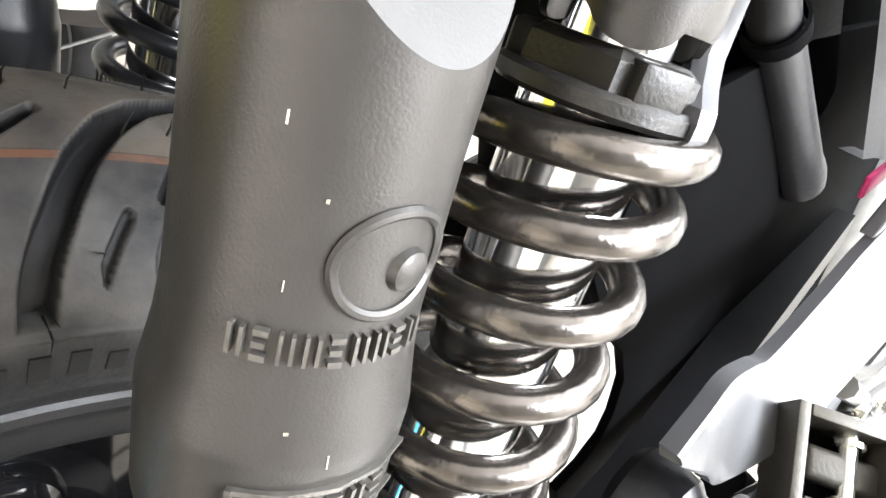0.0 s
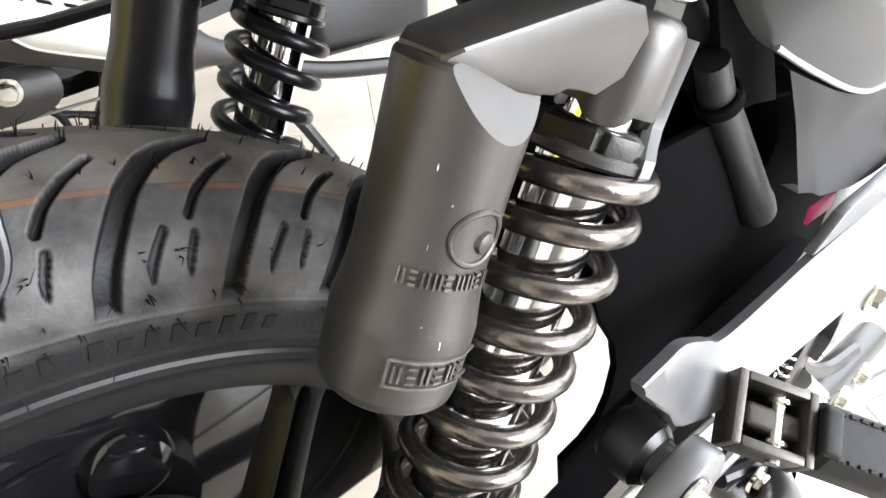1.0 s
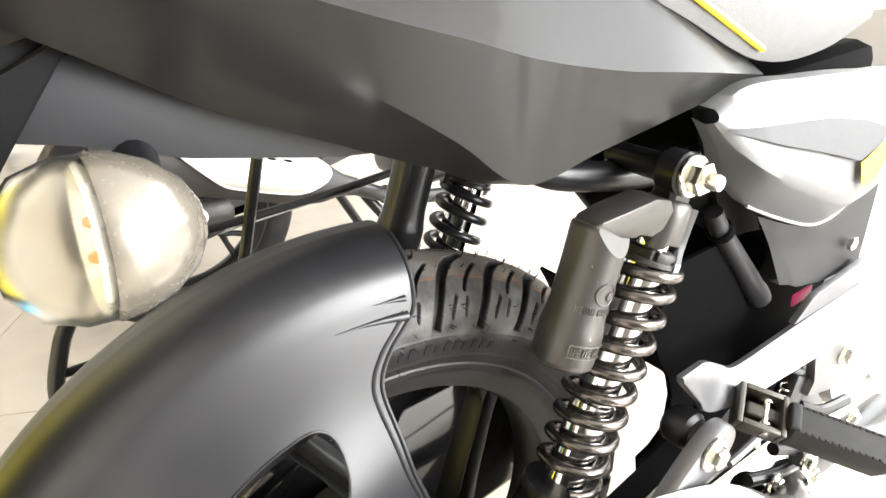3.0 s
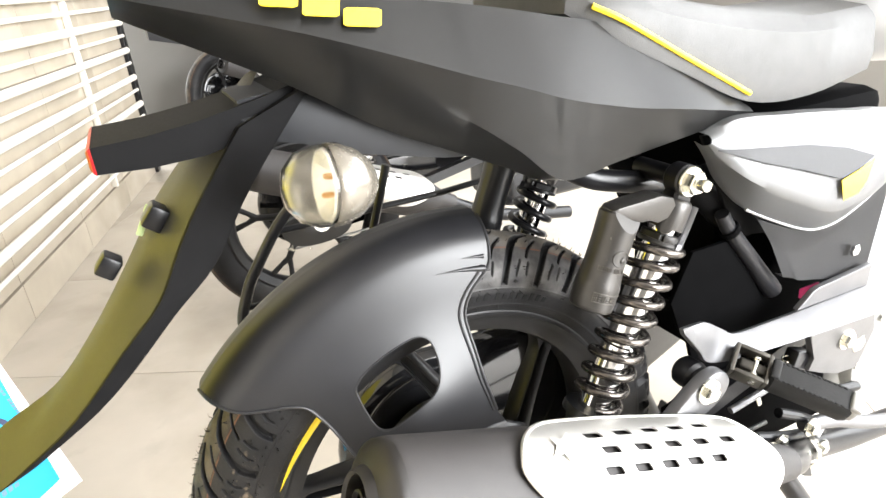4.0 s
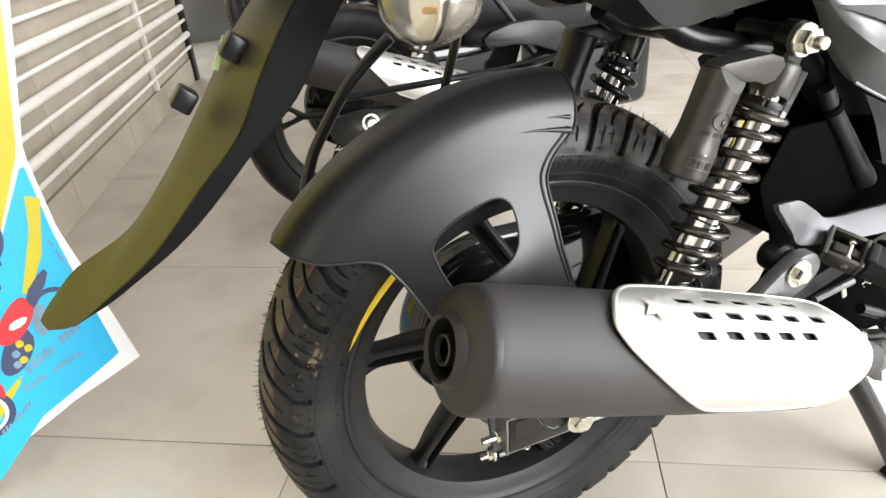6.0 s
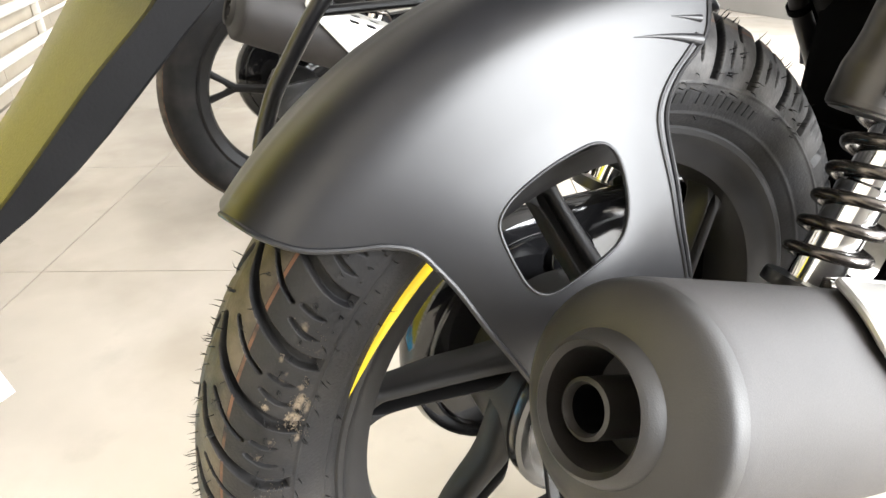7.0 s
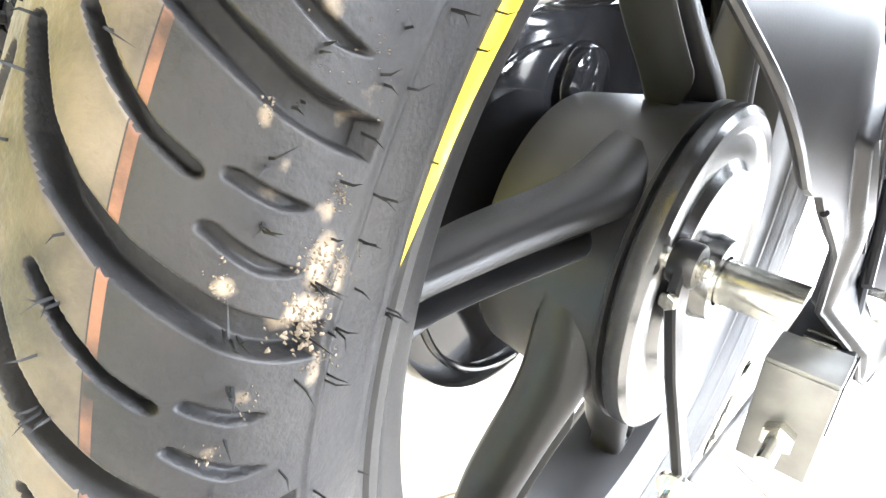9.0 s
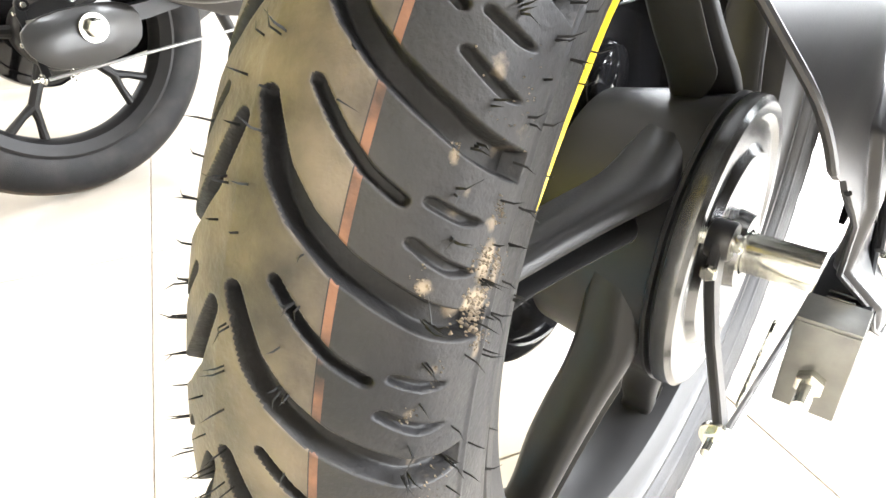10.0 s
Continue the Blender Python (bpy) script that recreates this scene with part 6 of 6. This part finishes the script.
def ring_print(t, z, r0, r1, mat, lift, name="printed_wheel", n=28):
    bm = bmesh.new()
    a = [bm.verts.new(on_banner(t + r0 * math.cos(q), z + r0 * math.sin(q), lift)) for q in np.linspace(0, 2 * math.pi, n, endpoint=False)]
    b = [bm.verts.new(on_banner(t + r1 * math.cos(q), z + r1 * math.sin(q), lift)) for q in np.linspace(0, 2 * math.pi, n, endpoint=False)]
    for k in range(n):
        bm.faces.new((a[k], a[(k + 1) % n], b[(k + 1) % n], b[k]))
    return part(name, bm, mat, banner)


ring_print(0.168, 0.424, 0.041, 0.058, INK, 0.0024)
ring_print(0.168, 0.424, 0.036, 0.041, WHITE, 0.0025, "printed_rim")
ring_print(0.168, 0.424, 0.0001, 0.035, BANNERY, 0.0026)
for k in range(5):
    a = 0.5 + 2 * math.pi * k / 5
    d, e = (math.cos(a), math.sin(a)), (-math.sin(a) * 0.0022, math.cos(a) * 0.0022)
    print_on("printed_spoke", [(0.168 + d[0] * 0.008 + e[0], 0.424 + d[1] * 0.008 + e[1]), (0.168 + d[0] * 0.034 + e[0], 0.424 + d[1] * 0.034 + e[1]), (0.168 + d[0] * 0.034 - e[0], 0.424 + d[1] * 0.034 - e[1]), (0.168 + d[0] * 0.008 - e[0], 0.424 + d[1] * 0.008 - e[1])], WHITE, 0.0032, "", 0, 4)
ring_print(0.168, 0.424, 0.0001, 0.010, INK, 0.0034)
# a red motorcycle in plain printed shapes, seen from its front corner
ring_print(0.236, 0.150, 0.036, 0.045, INK, 0.0022)
ring_print(0.236, 0.150, 0.0305, 0.0355, WHITE, 0.0022, "printed_rim")
ring_print(0.236, 0.150, 0.004, 0.012, GREYINK, 0.0023, "printed_hub")
ring_print(0.088, 0.285, 0.022, 0.030, INK, 0.0022)
print_on("printed_fork", [(0.197, 0.275), (0.190, 0.275), (0.226, 0.150), (0.235, 0.150)], GREYINK, 0.0024, "plain grey printed shape")
print_on("printed_bar", [(0.127, 0.410), (0.122, 0.408), (0.176, 0.250), (0.184, 0.252)], INK, 0.0025)
print_on("printed_mirror", [(0.136, 0.392), (0.128, 0.392), (0.126, 0.374), (0.133, 0.372)], INK, 0.0026, "", 1)
print_on("printed_mirror", [(0.152, 0.352), (0.140, 0.350), (0.140, 0.336), (0.153, 0.338)], INK, 0.0026, "", 1)
print_on("printed_lamp", [(0.170, 0.334), (0.162, 0.300), (0.180, 0.250), (0.198, 0.240), (0.206, 0.252), (0.192, 0.290)], REDINK, 0.0026, "plain red printed shape", 2)
print_on("printed_lamp_glass", [(0.194, 0.276), (0.184, 0.274), (0.196, 0.246), (0.203, 0.250)], WHITE, 0.0029, "plain pale printed shape", 1)
print_on("printed_body", [(0.120, 0.318), (0.111, 0.294), (0.128, 0.264), (0.158, 0.244), (0.178, 0.254), (0.164, 0.286), (0.138, 0.312)], REDINK, 0.0024, "plain red printed shape", 2)
print_on("printed_panel", [(0.150, 0.282), (0.124, 0.284), (0.134, 0.270), (0.156, 0.268)], WHITE, 0.0027, "plain pale printed shape", 1)
print_on("printed_engine", [(0.160, 0.262), (0.134, 0.268), (0.128, 0.238), (0.150, 0.206), (0.176, 0.194), (0.188, 0.206), (0.180, 0.232)], INK, 0.0023, "plain dark printed shape", 1)
for dt, dz, mat in ((0.0, 0.0, BANNERY), (0.010, -0.014, GREYINK), (-0.008, -0.012, BANNERY), (0.014, -0.032, GREYINK), (0.004, -0.028, BANNERY)):
    print_on("printed_engine_part", [(0.156 + dt, 0.248 + dz), (0.146 + dt, 0.250 + dz), (0.144 + dt, 0.238 + dz), (0.155 + dt, 0.236 + dz)], mat, 0.0028, "", 1, 8)
print_on("printed_tail", [(0.110, 0.300), (0.098, 0.286), (0.096, 0.256), (0.118, 0.236), (0.126, 0.262)], GREYINK, 0.0023, "plain grey printed shape", 1)
print_on("printed_fender", [(0.250, 0.172), (0.232, 0.204), (0.208, 0.212), (0.192, 0.190), (0.198, 0.160), (0.207, 0.184), (0.224, 0.192), (0.238, 0.178)], REDINK, 0.0027, "plain red printed shape", 1)
print_on("printed_seat", [(0.120, 0.314), (0.082, 0.350), (0.076, 0.336), (0.114, 0.290)], INK, 0.0025, "plain dark printed shape", 1)
print_on("printed_stripe", [(0.160, 0.196), (0.172, 0.178), (0.264, 0.086), (0.268, 0.092), (0.200, 0.168)], BANNERY, 0.0021, "plain yellow printed stripe")
print_on("printed_stripe", [(0.066, 0.464), (0.078, 0.412), (0.120, 0.318), (0.107, 0.318), (0.074, 0.372), (0.048, 0.455)], BANNERY, 0.0021, "plain yellow printed stripe")
for k, (t0, z0, t1, z1, high) in enumerate(((0.156, 0.188, 0.062, 0.228, 0.017), (0.172, 0.161, 0.076, 0.182, 0.009), (0.222, 0.104, 0.164, 0.138, 0.010), (0.062, 0.388, 0.044, 0.300, 0.006))):
    n = 10 if k != 3 else 14
    dt, dz = (t1 - t0) / n, (z1 - z0) / n
    for j in range(n):
        if (j + k) % 6 == 5:
            continue
        t, z, h = t0 + dt * j, z0 + dz * j, high * (1.0 if (j * 7 + k) % 4 else 0.72)
        print_on("text_bar", [(t, z), (t + dt * 0.66, z + dz * 0.66), (t + dt * 0.66 - (0.004 if k == 3 else 0), z + dz * 0.66 + (h if k != 3 else 0)), (t - (0.004 if k == 3 else 0), z + (h if k != 3 else 0))], GREYINK, 0.0023, "", 0, 4)

# ---- wall cladding and rails ----
for s in np.arange(-4.36, 1.44, 0.585):
    for z0, z1, proud in ((0.0, 0.118, 0.004), (0.124, 0.66, 0.0), (0.664, 1.26, 0.0), (1.264, 1.86, 0.0), (1.864, 2.46, 0.0), (2.464, 3.08, 0.0)):
        part("stone_panel", wall_block(s + 0.063, min(s + 0.645, 1.5), -proud, 0.012, z0, z1, 0.0015), STONE, wall_west, smooth=False)
rails = thing("wall_rails", "row of horizontal steel rails on the clad wall, bright reflections put into their cream colour", "rails")
for k in range(9):
    for z, r in ((0.252 + 0.1335 * k, 0.0155), (0.189 + 0.1335 * k, 0.0080)):
        part("rail", tube([on_wall(-4.3, -0.032, z), on_wall(1.46, -0.032, z)], r, 14), STEEL, rails)
for s in (-3.4, -2.0, -0.6, 0.8):
    part("rail_post", wall_block(s - 0.012, s + 0.012, -0.024, -0.002, 0.13, 1.36, 0.002), STEEL, rails)
tagged(part("door_post", wall_block(1.502, 1.56, -0.02, 0.16, 0, 2.6, 0.004), BLACK, None, smooth=False), "dark metal door post at the wall's end", "post", "", "structure")

# ---- floor tiles ----
TW, TL = Vector((math.cos(radians(-29.6)), math.sin(radians(-29.6)), 0)), Vector((-math.sin(radians(-29.6)), math.cos(radians(-29.6)), 0))
TILE_SIZE, JOINT = 0.595, 0.0022
tile_bm = box(TILE_SIZE - JOINT, TILE_SIZE - JOINT, 0.008, 0.0006, (0, 0, -0.004), 1)
finish(tile_bm, False)
tile_me = bpy.data.meshes.new("tile")
tile_bm.to_mesh(tile_me)
tile_bm.free()
tile_me.materials.append(TILE)
for i in range(-9, 10):
    for j in range(-9, 10):
        p = TW * (-0.370 + (i + 0.5) * TILE_SIZE) + TL * (0.104 + (j + 0.5) * TILE_SIZE)
        if abs(p.x) < 3.18 and -3.18 < p.y < 4.18:
            ob = new("tile", tile_me)
            ob.parent = floor
            ob.matrix_local = Matrix.Translation(p) @ Matrix.Rotation(radians(-29.6), 4, "Z")
